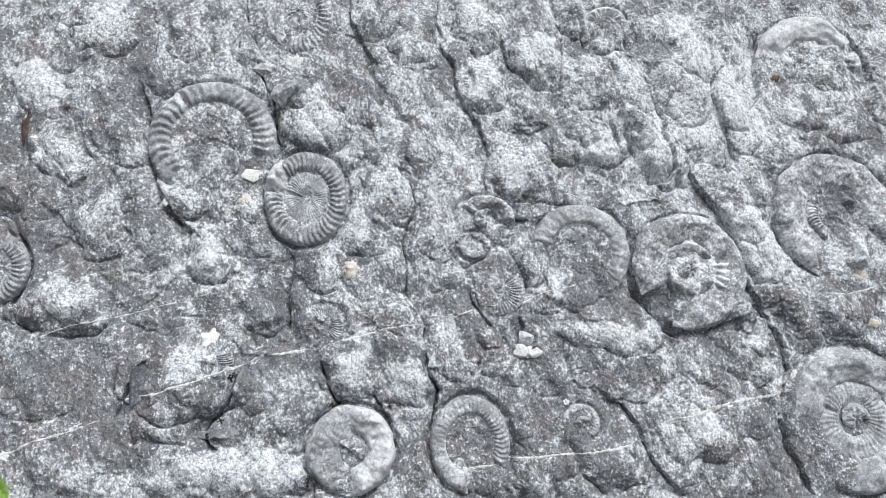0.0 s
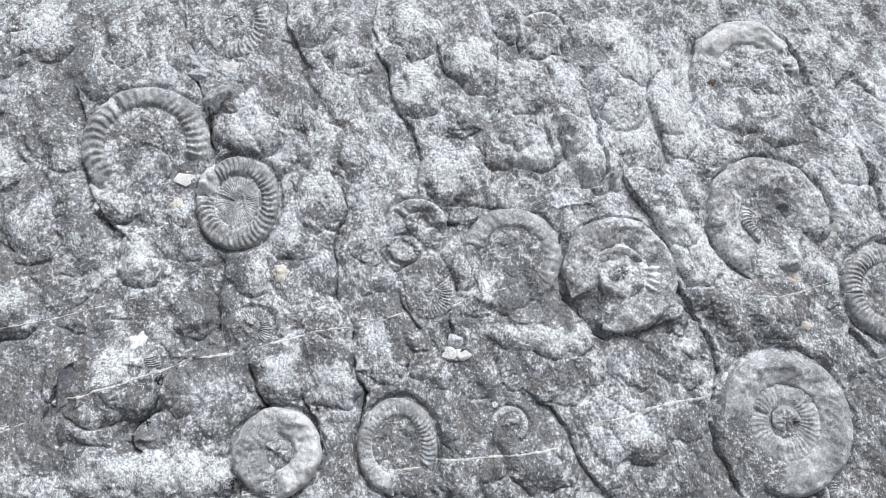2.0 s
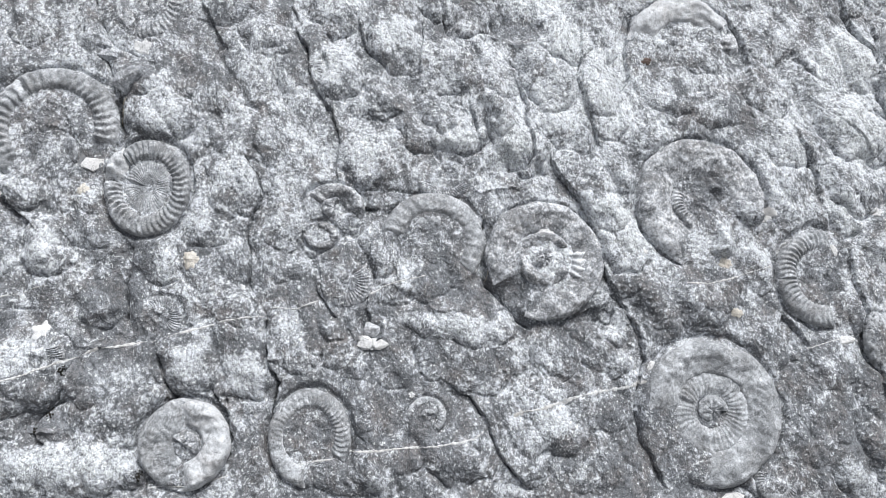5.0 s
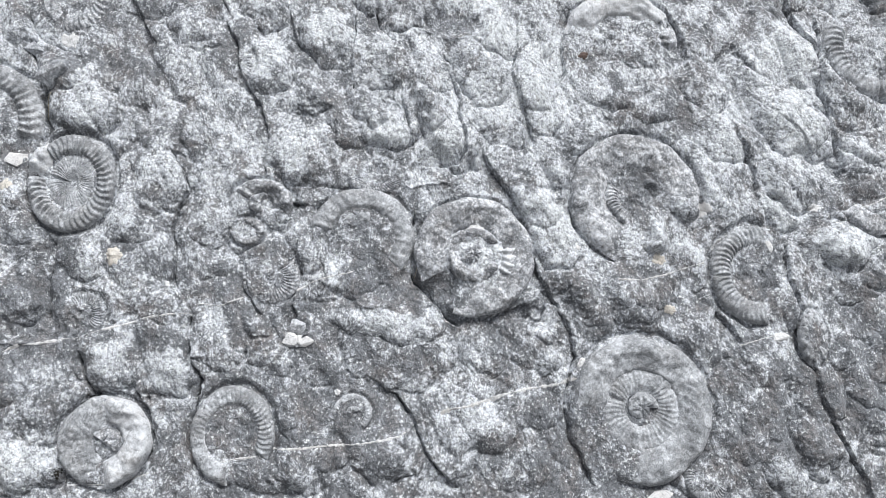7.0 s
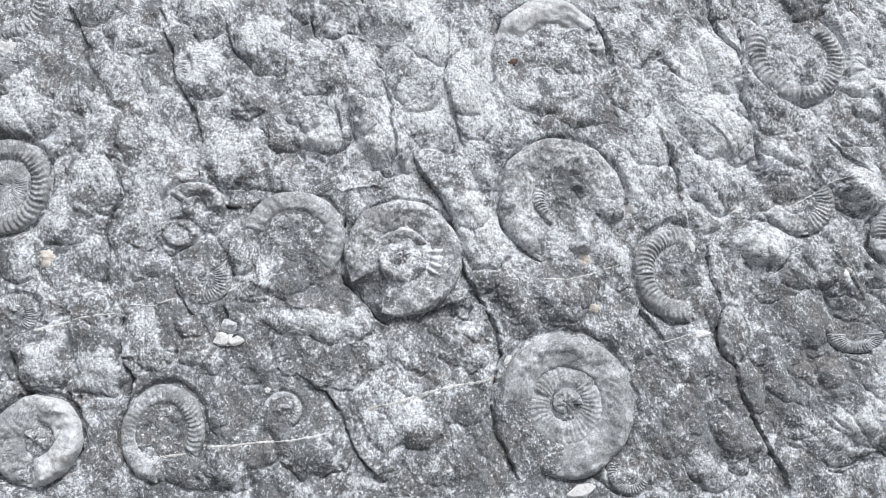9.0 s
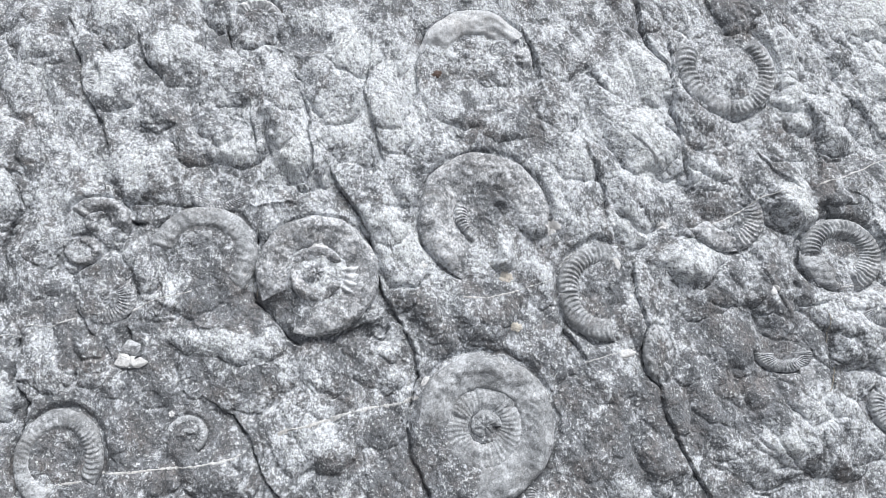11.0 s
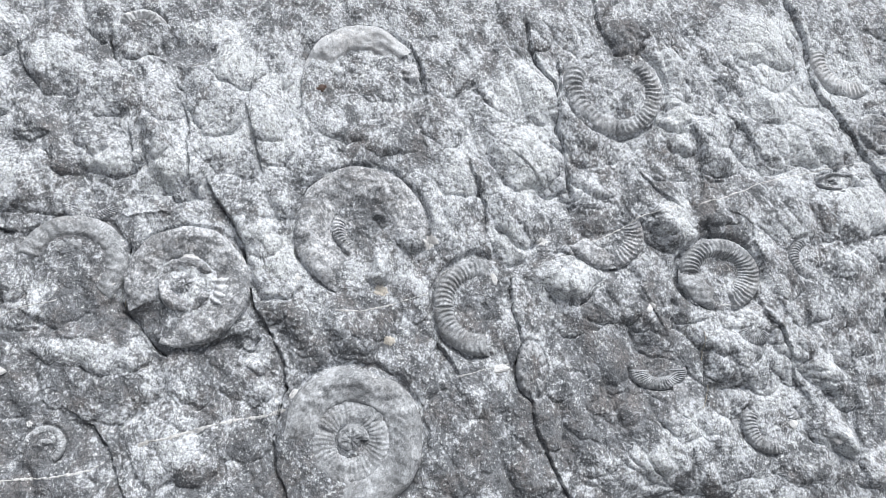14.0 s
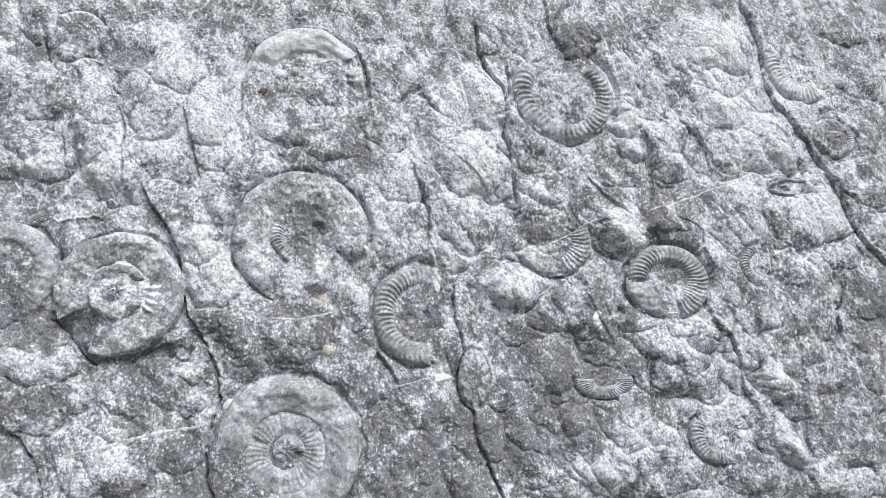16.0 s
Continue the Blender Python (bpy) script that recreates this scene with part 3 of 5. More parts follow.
lump(1.783, 0.865, 0.074, 0.113, 20, 0.014)
lump(1.819, 0.606, 0.080, 0.127, 30, 0.014)
lump(1.759, 0.357, 0.096, 0.100, 30, 0.012)
lump(1.979, 0.459, 0.100, 0.123, 20, 0.014)
lump(1.957, 0.856, 0.083, 0.091, 0, 0.01)
lump(2.232, 0.764, 0.086, 0.136, 0, 0.012)
lump(2.309, 0.884, 0.065, 0.117, 15, 0.01)
lump(2.443, 0.733, 0.109, 0.114, 30, 0.014)
lump(2.683, 0.865, 0.137, 0.119, 20, 0.018)
lump(2.628, 0.655, 0.133, 0.113, 0, 0.014)
lump(2.622, 0.458, 0.109, 0.107, 20, 0.014)
lump(2.842, 0.469, 0.112, 0.100, 20, 0.016)
lump(2.839, 0.713, 0.069, 0.139, 15, 0.01)
lump(2.405, 0.427, 0.063, 0.126, 0, 0.012)
lump(2.007, 0.288, 0.078, 0.059, -30, 0.012)
lump(2.165, 0.274, 0.101, 0.080, -30, 0.014)
lump(2.118, 0.194, 0.059, 0.051, 0, 0.016)
lump(2.275, 0.159, 0.081, 0.078, 0, 0.014)
lump(1.999, 0.171, 0.090, 0.089, 0, 0.014)
lump(2.440, 0.184, 0.103, 0.080, -20, 0.012)
lump(2.651, 0.211, 0.127, 0.102, -20, 0.014)
lump(2.867, 0.217, 0.088, 0.124, 0, 0.012)
lump(1.893, -0.001, 0.113, 0.092, 40, 0.018)
lump(2.000, -0.110, 0.113, 0.073, 0, 0.014)
lump(2.150, -0.144, 0.085, 0.073, 0, 0.012)
lump(2.502, -0.160, 0.121, 0.067, -15, 0.016)
lump(2.429, -0.288, 0.110, 0.090, 0, 0.016)
lump(2.621, -0.178, 0.089, 0.111, 0, 0.012)
lump(2.729, -0.288, 0.102, 0.066, -20, 0.014)
lump(2.778, -0.380, 0.102, 0.054, -30, 0.016)
lump(2.740, -0.522, 0.101, 0.063, -20, 0.016)
lump(2.121, -0.546, 0.129, 0.101, -35, 0.016)
lump(1.927, -0.425, 0.090, 0.102, 0, 0.01)
lump(1.763, -0.474, 0.071, 0.099, 20, 0.014)
lump(1.776, -0.622, 0.088, 0.081, 0, 0.012)
lump(2.078, -0.645, 0.127, 0.066, 0, 0.014)
lump(2.301, -0.634, 0.113, 0.083, 0, 0.012)
lump(2.334, -0.464, 0.057, 0.070, 0, 0.01)
lump(2.043, -0.323, 0.111, 0.070, 0, 0.01)
lump(1.735, -0.270, 0.054, 0.079, 0, 0.014)
lump(1.028, -0.171, 0.055, 0.087, 0, 0.01)
lump(0.858, -0.048, 0.037, 0.071, 0, 0.008)
lump(0.445, -0.069, 0.052, 0.063, 0, 0.008)
lump(0.354, -0.139, 0.079, 0.052, 0, 0.01)
lump(0.439, -0.172, 0.070, 0.044, 0, -0.008)
lump(2.094, 0.197, 0.052, 0.047, 0, 0.018)
lump(1.957, 0.172, 0.071, 0.066, 0, 0.016)
lump(1.973, 0.300, 0.080, 0.048, -30, 0.014)
lump(2.203, 0.145, 0.069, 0.078, 0, 0.016)

ammonite('large grey ammonite with bold ribs and a rock-filled centre', -0.714, 0.324, 0.183, 0.178, 0.4, [
         ('outer_whorl', -22, 130, 1.0, 0.62, 2.2, 40, 3.0, -0.04),
         ('body_chamber', 124, 238, 1.0, 0.60, 2.3, 36, 3.2, -0.02)], fill=0.7)
ammonite('ribbed grey ammonite complete with fine inner coil', -0.433, 0.145, 0.118, 0.143, 0.5, [
         ('outer_whorl', -190, 140, 1.0, 0.56, 1.9, 42, 2.8, 0.05),
         ('body_chamber', 128, 172, 1.02, 0.58, 2.2, 3, 1.0, 0.0, 'pale'),
         ('inner_whorl', -190, 170, 0.58, 0.06, 0.35, 46, 0.55, 0.05)], fill=-0.8)
ammonite('weathered ammonite with one ribbed inner arc', -0.478, 0.763, 0.163, 0.209, 0.3, [
         ('outer_whorl', -115, 30, 0.66, 0.36, 1.2, 40, 2.2, 0.06),
         ('inner_whorl', 30, 240, 0.62, 0.36, 0.5, 0, 0, 0.0),
         ('core', -200, 300, 0.33, 0.0, 0.5, 20, 0.8, 0.6)], fill=0, stone="rough")
ammonite('large rough ammonite with a broken lower edge', 0.722, -0.068, 0.170, 0.172, 2.0, [
         ('outer_whorl', -112, 206, 1.0, 0.46, 2.2, 9, 1.2, 0.02),
         ('inner_whorl', -38, 18, 0.74, 0.42, 2.2, 30, 2.8, 0.0, 'pale'),
         ('inner_whorl', 10, 350, 0.47, 0.24, 2.0, 8, 1.4, 0.05),
         ('core', 0, 420, 0.26, 0.0, 2.0, 5, 1.5, 0.6)], fill=0.9, stone="rough")
ammonite('faded ammonite arc with shallow ribs', 0.396, -0.012, 0.151, 0.148, 0.2, [
         ('outer_whorl', -48, 172, 1.0, 0.56, 1.4, 28, 1.0, -0.05),
         ('inner_whorl', 20, 160, 0.54, 0.3, 0.4, 0, 0, 0.0)], fill=0.1)
ammonite('hollow-centred ammonite with a smooth rim', 1.226, 0.118, 0.196, 0.196, 0.5, [
         ('outer_whorl', -28, 250, 1.0, 0.48, 2.3, 6, 1.2, 0.0),
         ('inner_whorl', 150, 250, 0.46, 0.26, 0.5, 44, 1.6, 0.05)], fill=-1.3, stone="rough")
lump(1.289, 0.159, 0.024, 0.022, 0, 0.045, 0.1)
lump(1.374, 0.082, 0.046, 0.046, 0, 0.040, 0.2)
lump(1.285, -0.012, 0.044, 0.034, 0, 0.044, 0.2)
ammonite('broad smooth ammonite with a sunken ribbed coil', 1.206, -0.513, 0.204, 0.207, 0.7, [
         ('outer_whorl', -110, 190, 1.0, 0.52, 3.0, 4, 0.8, 0.06, 'soft'),
         ('inner_whorl', -200, 160, 0.60, 0.24, 0.4, 38, 0.8, 0.04),
         ('core', 0, 420, 0.26, 0.0, 0.6, 6, 1.4, 0.6)], fill=-1.2)
ammonite('ammonite with a smooth pale whorl and broken centre', -0.291, -0.576, 0.121, 0.118, 0.8, [
         ('outer_whorl', -95, 98, 1.0, 0.4, 3.2, 0, 0, 0.04),
         ('inner_whorl', 92, 268, 0.97, 0.25, 1.3, 5, 1.5, 0.0, 'soft'),
         ('core', -60, 170, 0.4, 0.0, 0.9, 5, 2.2, 0.3, 'rough')], fill=-0.8, stone="pale")
ammonite('oval ammonite ring with a filled centre', 0.046, -0.566, 0.111, 0.129, 0.5, [
         ('outer_whorl', -38, 100, 0.98, 0.56, 1.7, 48, 1.5, -0.02),
         ('body_chamber', 82, 265, 1.0, 0.57, 1.7, 48, 0.45, -0.02)], fill=-0.2)
ammonite('small worn ammonite with a raised centre', 0.371, -0.513, 0.053, 0.050, 0, [
         ('outer_whorl', -60, 190, 1.0, 0.6, 0.15, 30, 0.5, 0.0),
         ('core', 0, 360, 0.5, 0.0, 0.8, 6, 1.2, 0.5)], fill=0)
ammonite('faint fan-ribbed ammonite trace', 0.135, -0.126, 0.078, 0.078, 0.2, [
         ('outer_whorl', 170, 400, 1.0, 0.15, 0.35, 40, 0.9, 0.0)], fill=0, stone="rough")
ammonite('worn curled ammonite knob beside a crack', 0.100, 0.085, 0.088, 0.075, 0.8, [
         ('outer_whorl', -25, 165, 1.0, 0.40, 2.2, 4, 1.8, 0.05),
         ('core', 60, 300, 0.50, 0.0, 1.7, 5, 2.0, 0.4)], fill=-0.6, stone="rough")
ammonite('small round knob of a worn inner coil', 0.066, 0.004, 0.050, 0.042, 0.4, [
         ('outer_whorl', -190, 120, 1.0, 0.30, 1.2, 6, 1.0, 0.1)], fill=0.2, stone="rough")
ammonite('faint concentric ribs above a faded arc', 0.434, 0.184, 0.085, 0.055, 0.2, [
         ('outer_whorl', 185, 350, 1.0, 0.45, 0.35, 54, 1.0, 0.0)], fill=0, stone="rough")
ammonite('lens-shaped smooth shell section under a white vein', 2.873, 0.334, 0.062, 0.030, 0.2, [
         ('outer_whorl', -170, 190, 1.0, 0.66, 0.9, 0, 0, 0.0),
         ('core', -170, 190, 0.56, 0.0, 0.8, 0, 0, 0.0)], fill=-0.2)
ammonite('pale smooth ammonite arc above a crumbled centre', 1.220, 0.625, 0.183, 0.188, 0.6, [
         ('outer_whorl', 34, 168, 1.0, 0.56, 2.8, 5, 1.0, 0.0),
         ('inner_whorl', -2, 24, 0.98, 0.70, 1.2, 40, 1.8, 0.0, 'rough')], fill=0.1, stone="pale")
ammonite('crescent ammonite with crisp ribs', 1.593, -0.115, 0.144, 0.150, 0.4, [
         ('outer_whorl', 70, 190, 0.97, 0.53, 1.9, 50, 2.0, -0.03),
         ('body_chamber', 178, 282, 1.0, 0.55, 1.9, 50, 2.0, -0.03)], fill=-0.1)
ammonite('U-shaped ribbed ammonite arc round rough rock', 2.088, 0.640, 0.177, 0.166, 0.6, [
         ('outer_whorl', 142, 272, 1.0, 0.60, 2.4, 46, 2.4, 0.05),
         ('body_chamber', 262, 416, 0.955, 0.64, 2.2, 50, 2.2, 0.05)], fill=1.2)
ammonite('ribbed ammonite ring with a brownish centre', 2.404, -0.002, 0.138, 0.118, 0.5, [
         ('outer_whorl', -80, 182, 1.0, 0.50, 1.9, 44, 2.4, 0.04),
         ('body_chamber', 174, 262, 0.98, 0.42, 1.8, 4, 0.8, 0.0)], fill=-0.6)
ammonite('small broken ammonite with sharp ribs', 2.540, -0.489, 0.097, 0.085, 0.4, [
         ('outer_whorl', 140, 285, 1.0, 0.5, 1.5, 40, 2.2, 0.0),
         ('inner_whorl', 8, 40, 1.0, 0.5, 1.2, 40, 2.2, 0.0)], fill=0.2)
ammonite('ribbed sliver of an ammonite under a ledge', 2.166, -0.318, 0.092, 0.056, 0.5, [
         ('outer_whorl', 172, 372, 1.0, 0.35, 1.2, 44, 1.4, 0.0)], fill=-0.6)
ammonite('little fan of ammonite ribs', 2.497, -0.175, 0.062, 0.059, 1, [
         ('outer_whorl', 190, 335, 1.0, 0.35, 0.7, 44, 1.3, 0.0)], fill=0.2)
ammonite('small ribbed ammonite arc beside a knob', 2.749, 0.058, 0.079, 0.070, 0.2, [
         ('outer_whorl', 100, 262, 1.0, 0.55, 1.2, 40, 1.8, 0.0),
         ('core', 0, 500, 0.42, 0.0, 1.0, 0, 0, 0.7)], fill=0)
ammonite('curved pale ribbed ammonite fragment beside a crack', 3.007, 0.817, 0.135, 0.137, 0.5, [
         ('outer_whorl', 158, 300, 1.0, 0.56, 1.3, 48, 2.2, 0.0)], fill=0.4, stone="pale")
ammonite('small disc ammonite ribbed on one side', 3.088, 0.532, 0.077, 0.071, 0.8, [
         ('outer_whorl', -115, 45, 1.0, 0.62, 0.9, 54, 1.2, 0.0),
         ('inner_whorl', 45, 245, 1.0, 0.6, 0.6, 0, 0, 0.0),
         ('core', 0, 400, 0.6, 0.0, 0.5, 0, 0, 0.7)], fill=0.2)
ammonite('cracked low ammonite crossed by a white vein', 2.016, 0.124, 0.127, 0.112, 0.4, [
         ('outer_whorl', -78, 28, 1.0, 0.45, 1.2, 40, 1.9, 0.0),
         ('inner_whorl', 190, 288, 1.0, 0.4, 1.3, 6, 1.0, 0.0)], fill=0.3, stone="rough")
ammonite('narrow upright ribbed shell section', 1.752, -0.312, 0.046, 0.083, 0.4, [
         ('outer_whorl', -90, 268, 1.0, 0.1, 1.2, 18, 1.0, 0.0)], fill=0)
ammonite('worn ribbed ammonite lump near the foot', 1.390, -0.710, 0.067, 0.068, 0.5, [
         ('outer_whorl', 150, 330, 1.0, 0.5, 1.0, 44, 1.3, 0.0)], fill=0.4)
ammonite('ribbed ammonite edge at the slab end', -1.280, -0.075, 0.087, 0.096, 0.4, [
         ('outer_whorl', -80, 80, 1.0, 0.45, 1.6, 34, 2.6, 0.0)], fill=0)
ammonite('short strip of ammonite ribs', 0.007, 0.528, 0.057, 0.070, 0.4, [
         ('outer_whorl', -60, 30, 1.0, 0.5, 1.0, 36, 1.8, 0.0)], fill=0.1)
ammonite('faint radial ammonite ribs', -0.374, -0.232, 0.057, 0.058, 0.2, [
         ('outer_whorl', -60, 140, 1.0, 0.3, 0.4, 40, 1.5, 0.0)], fill=0)
ammonite('pale curved shell below the upper edge', 0.525, 0.758, 0.073, 0.064, 0.6, [
         ('outer_whorl', 20, 175, 1.0, 0.5, 1.4, 24, 1.2, 0.0)], fill=0.3, stone="pale")
ammonite('short row of dark ribs on a boulder', -0.714, -0.334, 0.095, 0.072, 1.6, [
         ('outer_whorl', -16, 26, 1.0, 0.5, 0.7, 64, 2.4, 0.0)], fill=0.4)

crack(5, 6, 1, (-0.935, 0.826), (-0.908, 0.667), (-0.901, 0.570))
crack(7, 22, 6, (-0.934, 0.493), (-0.905, 0.420), (-0.900, 0.329), (-0.883, 0.241), (-0.853, 0.163), (-0.825, 0.112), (-0.790, 0.062), (-0.748, 0.029))
crack(7, 20, -4, (-0.646, 0.841), (-0.639, 0.719), (-0.609, 0.660), (-0.588, 0.612), (-0.560, 0.584), (-0.504, 0.563), (-0.435, 0.550))
crack(9, 24, 0, (-0.600, 0.592), (-0.570, 0.507), (-0.542, 0.451), (-0.533, 0.358), (-0.515, 0.286))
crack(6, 13, 4, (-0.319, 0.859), (-0.313, 0.735), (-0.280, 0.675), (-0.252, 0.616), (-0.229, 0.578))
crack(6, 20, 4, (-0.028, 0.666), (0.008, 0.607), (0.012, 0.528), (0.033, 0.470), (0.076, 0.405), (0.101, 0.349), (0.114, 0.302), (0.103, 0.228), (0.109, 0.165), (0.148, 0.129), (0.190, 0.094), (0.234, 0.086))
crack(5, 6, 1, (-0.278, 0.556), (-0.258, 0.441), (-0.231, 0.312))
crack(7, 18, -4, (-0.170, 0.258), (-0.127, 0.187), (-0.105, 0.125), (-0.132, 0.072), (-0.149, 0.011), (-0.132, -0.057), (-0.139, -0.141), (-0.111, -0.182), (-0.083, -0.240), (-0.083, -0.305))
crack(7, 18, 5, (-0.083, -0.305), (-0.073, -0.369), (-0.041, -0.417), (-0.054, -0.479), (-0.063, -0.541), (-0.055, -0.618))
crack(6, 13, 4, (0.158, 0.715), (0.171, 0.665), (0.191, 0.605), (0.222, 0.566))
crack(6, 16, 2, (0.363, 0.704), (0.364, 0.622), (0.352, 0.511))
crack(7, 18, -5, (0.422, 0.738), (0.445, 0.656), (0.489, 0.606), (0.542, 0.558))
crack(6, 12, 3, (0.509, 0.487), (0.519, 0.370), (0.549, 0.285), (0.551, 0.238))
crack(7, 14, 4, (0.654, 0.532), (0.685, 0.453), (0.693, 0.336), (0.704, 0.260), (0.682, 0.213), (0.626, 0.212))
crack(6, 13, 4, (0.875, 0.706), (0.873, 0.601), (0.854, 0.519), (0.890, 0.420), (0.901, 0.342), (0.913, 0.284))
crack(6, 22, 6, (0.751, 0.261), (0.791, 0.196), (0.840, 0.132), (0.871, 0.069), (0.882, 0.005), (0.890, -0.066), (0.906, -0.119), (0.946, -0.171), (0.967, -0.223))
crack(8, 16, 4, (0.967, -0.223), (1.005, -0.291), (1.016, -0.359), (0.999, -0.425), (0.982, -0.508), (0.991, -0.589), (1.028, -0.653), (1.055, -0.733))
crack(7, 22, -6, (-1.319, 0.095), (-1.256, 0.072), (-1.218, 0.006), (-1.196, -0.050), (-1.198, -0.099), (-1.228, -0.162), (-1.214, -0.224), (-1.174, -0.255))
crack(5, 6, 1, (-1.266, 0.381), (-1.263, 0.319), (-1.248, 0.232))
crack(6, 13, 4, (-1.098, 0.395), (-1.079, 0.289), (-1.052, 0.254))
crack(10, 14, 2, (-0.462, -0.010), (-0.472, -0.093), (-0.475, -0.175), (-0.469, -0.256))
crack(7, 24, 0, (-0.375, -0.336), (-0.361, -0.399), (-0.328, -0.453), (-0.348, -0.473), (-0.386, -0.506), (-0.415, -0.567), (-0.418, -0.619), (-0.397, -0.657), (-0.386, -0.716))
crack(7, 18, 3, (-0.231, -0.415), (-0.214, -0.447), (-0.182, -0.501), (-0.167, -0.570), (-0.178, -0.631))
crack(8, 24, 4, (-0.600, -0.358), (-0.634, -0.458), (-0.677, -0.503), (-0.693, -0.532), (-0.670, -0.562), (-0.643, -0.573))
crack(7, 14, -4, (-0.846, -0.333), (-0.881, -0.364), (-0.893, -0.410), (-0.924, -0.484), (-0.906, -0.522))
crack(5, 6, 1, (0.148, -0.497), (0.163, -0.545), (0.203, -0.592))
crack(7, 18, 4, (0.426, -0.421), (0.499, -0.470), (0.538, -0.534), (0.568, -0.598), (0.606, -0.661), (0.661, -0.724))
crack(8, 24, -4, (0.547, 0.073), (0.536, -0.034), (0.546, -0.138), (0.595, -0.198), (0.652, -0.257), (0.677, -0.274))
crack(6, 14, 3, (0.212, -0.028), (0.190, -0.089), (0.208, -0.156), (0.198, -0.207), (0.213, -0.256), (0.182, -0.289))
crack(3, 5, 0, (0.324, -0.436), (0.319, -0.594), (0.312, -0.747))
crack(6, 13, 4, (0.057, -0.090), (0.072, -0.174), (0.096, -0.223), (0.116, -0.240))
crack(6, 13, 4, (1.051, 0.756), (1.052, 0.692), (1.023, 0.628), (1.029, 0.525), (0.993, 0.473))
crack(5, 9, 2, (1.374, 0.738), (1.419, 0.643), (1.425, 0.528))
crack(5, 9, 2, (-0.025, 0.875), (-0.045, 0.747), (-0.009, 0.677))
crack(5, 6, 1, (0.211, 0.888), (0.197, 0.759), (0.181, 0.696))
crack(4, 6, 0, (0.677, -0.274), (0.664, -0.439))
crack(5, 6, 1, (-0.363, 0.476), (-0.327, 0.420), (-0.343, 0.345))
crack(5, 6, 1, (-1.182, 0.772), (-1.152, 0.655), (-1.173, 0.559))
crack(5, 6, 1, (-1.206, 0.165), (-1.255, 0.063))
crack(5, 6, 1, (-1.054, 0.050), (-1.062, -0.033), (-1.026, -0.081))
crack(5, 6, 1, (-0.909, -0.208), (-0.749, -0.063), (-0.769, -0.013))
crack(5, 6, 1, (0.271, -0.071), (0.294, -0.139), (0.274, -0.207))
crack(6, 13, 4, (0.727, -0.206), (0.822, -0.231), (0.888, -0.206))
crack(5, 6, 1, (0.865, -0.441), (0.859, -0.603), (0.865, -0.729))
crack(8, 22, 5, (1.784, 0.897), (1.791, 0.786), (1.832, 0.700), (1.875, 0.637), (1.885, 0.553), (1.871, 0.490), (1.890, 0.429), (1.897, 0.328), (1.907, 0.249), (1.899, 0.181))
crack(6, 13, 4, (1.892, 0.768), (1.895, 0.681), (1.902, 0.575))
crack(6, 13, 4, (1.567, 0.371), (1.588, 0.283), (1.620, 0.206), (1.619, 0.092))
crack(6, 20, 4, (1.694, -0.020), (1.702, -0.129), (1.722, -0.219), (1.711, -0.290), (1.718, -0.361), (1.750, -0.413), (1.760, -0.499), (1.808, -0.585), (1.838, -0.653), (1.878, -0.721), (1.897, -0.805))
crack(6, 13, 4, (1.453, -0.226), (1.512, -0.288), (1.527, -0.341))
crack(5, 6, 1, (2.148, 0.253), (2.201, 0.135), (2.253, 0.078), (2.262, 0.001))
crack(5, 6, 1, (1.696, -0.395), (1.679, -0.599), (1.705, -0.716))
crack(6, 13, 4, (1.376, 0.769), (1.419, 0.685), (1.430, 0.580))
crack(5, 6, 1, (1.660, 0.424), (1.768, 0.326), (1.818, 0.248))
crack(7, 18, -4, (2.326, 0.969), (2.397, 0.825), (2.440, 0.727), (2.498, 0.675), (2.532, 0.601))
crack(5, 6, 1, (2.532, 0.601), (2.562, 0.496), (2.613, 0.393))
crack(7, 18, 5, (2.808, 1.085), (2.827, 0.988), (2.858, 0.895), (2.863, 0.825), (2.843, 0.732), (2.865, 0.654), (2.927, 0.624), (2.969, 0.539), (3.003, 0.475), (3.048, 0.413))
crack(7, 18, 5, (3.048, 0.413), (3.074, 0.371), (3.093, 0.288), (3.112, 0.206), (3.164, 0.127), (3.238, 0.048))
crack(6, 14, 3, (2.265, 0.142), (2.277, 0.048), (2.265, -0.027), (2.295, -0.100), (2.322, -0.118))
crack(6, 14, 4, (2.540, 0.111), (2.566, 0.035), (2.532, -0.060), (2.535, -0.134), (2.597, -0.207), (2.628, -0.279), (2.641, -0.351), (2.682, -0.422))
crack(5, 6, 1, (2.326, -0.136), (2.306, -0.279), (2.332, -0.366), (2.307, -0.452))
crack(7, 20, -4, (2.109, -0.381), (2.179, -0.433), (2.250, -0.476), (2.301, -0.536), (2.334, -0.587), (2.383, -0.687))
crack(6, 12, 3, (3.045, 0.064), (3.043, -0.015), (2.996, -0.111), (3.024, -0.206))
crack(5, 6, 1, (2.830, -0.113), (2.841, -0.261), (2.868, -0.370))
crack(6, 12, 3, (2.848, -0.370), (2.838, -0.494), (2.846, -0.546), (2.828, -0.615), (2.857, -0.701))
crack(5, 6, 1, (2.315, 0.163), (2.359, 0.322), (2.370, 0.486))
crack(5, 6, 1, (2.441, 0.225), (2.536, 0.169), (2.550, 0.111))
crack(6, 13, 4, (2.027, 1.060), (2.049, 0.922), (2.074, 0.833))
crack(5, 6, 1, (3.391, 1.139), (3.368, 0.985), (3.373, 0.863))
crack(5, 6, 1, (2.152, -0.261), (2.243, -0.287))
crack(5, 6, 1, (1.966, -0.346), (1.981, -0.430))
crack(5, 10, 3, (2.346, 0.551), (2.376, 0.447), (2.383, 0.323), (2.352, 0.221))
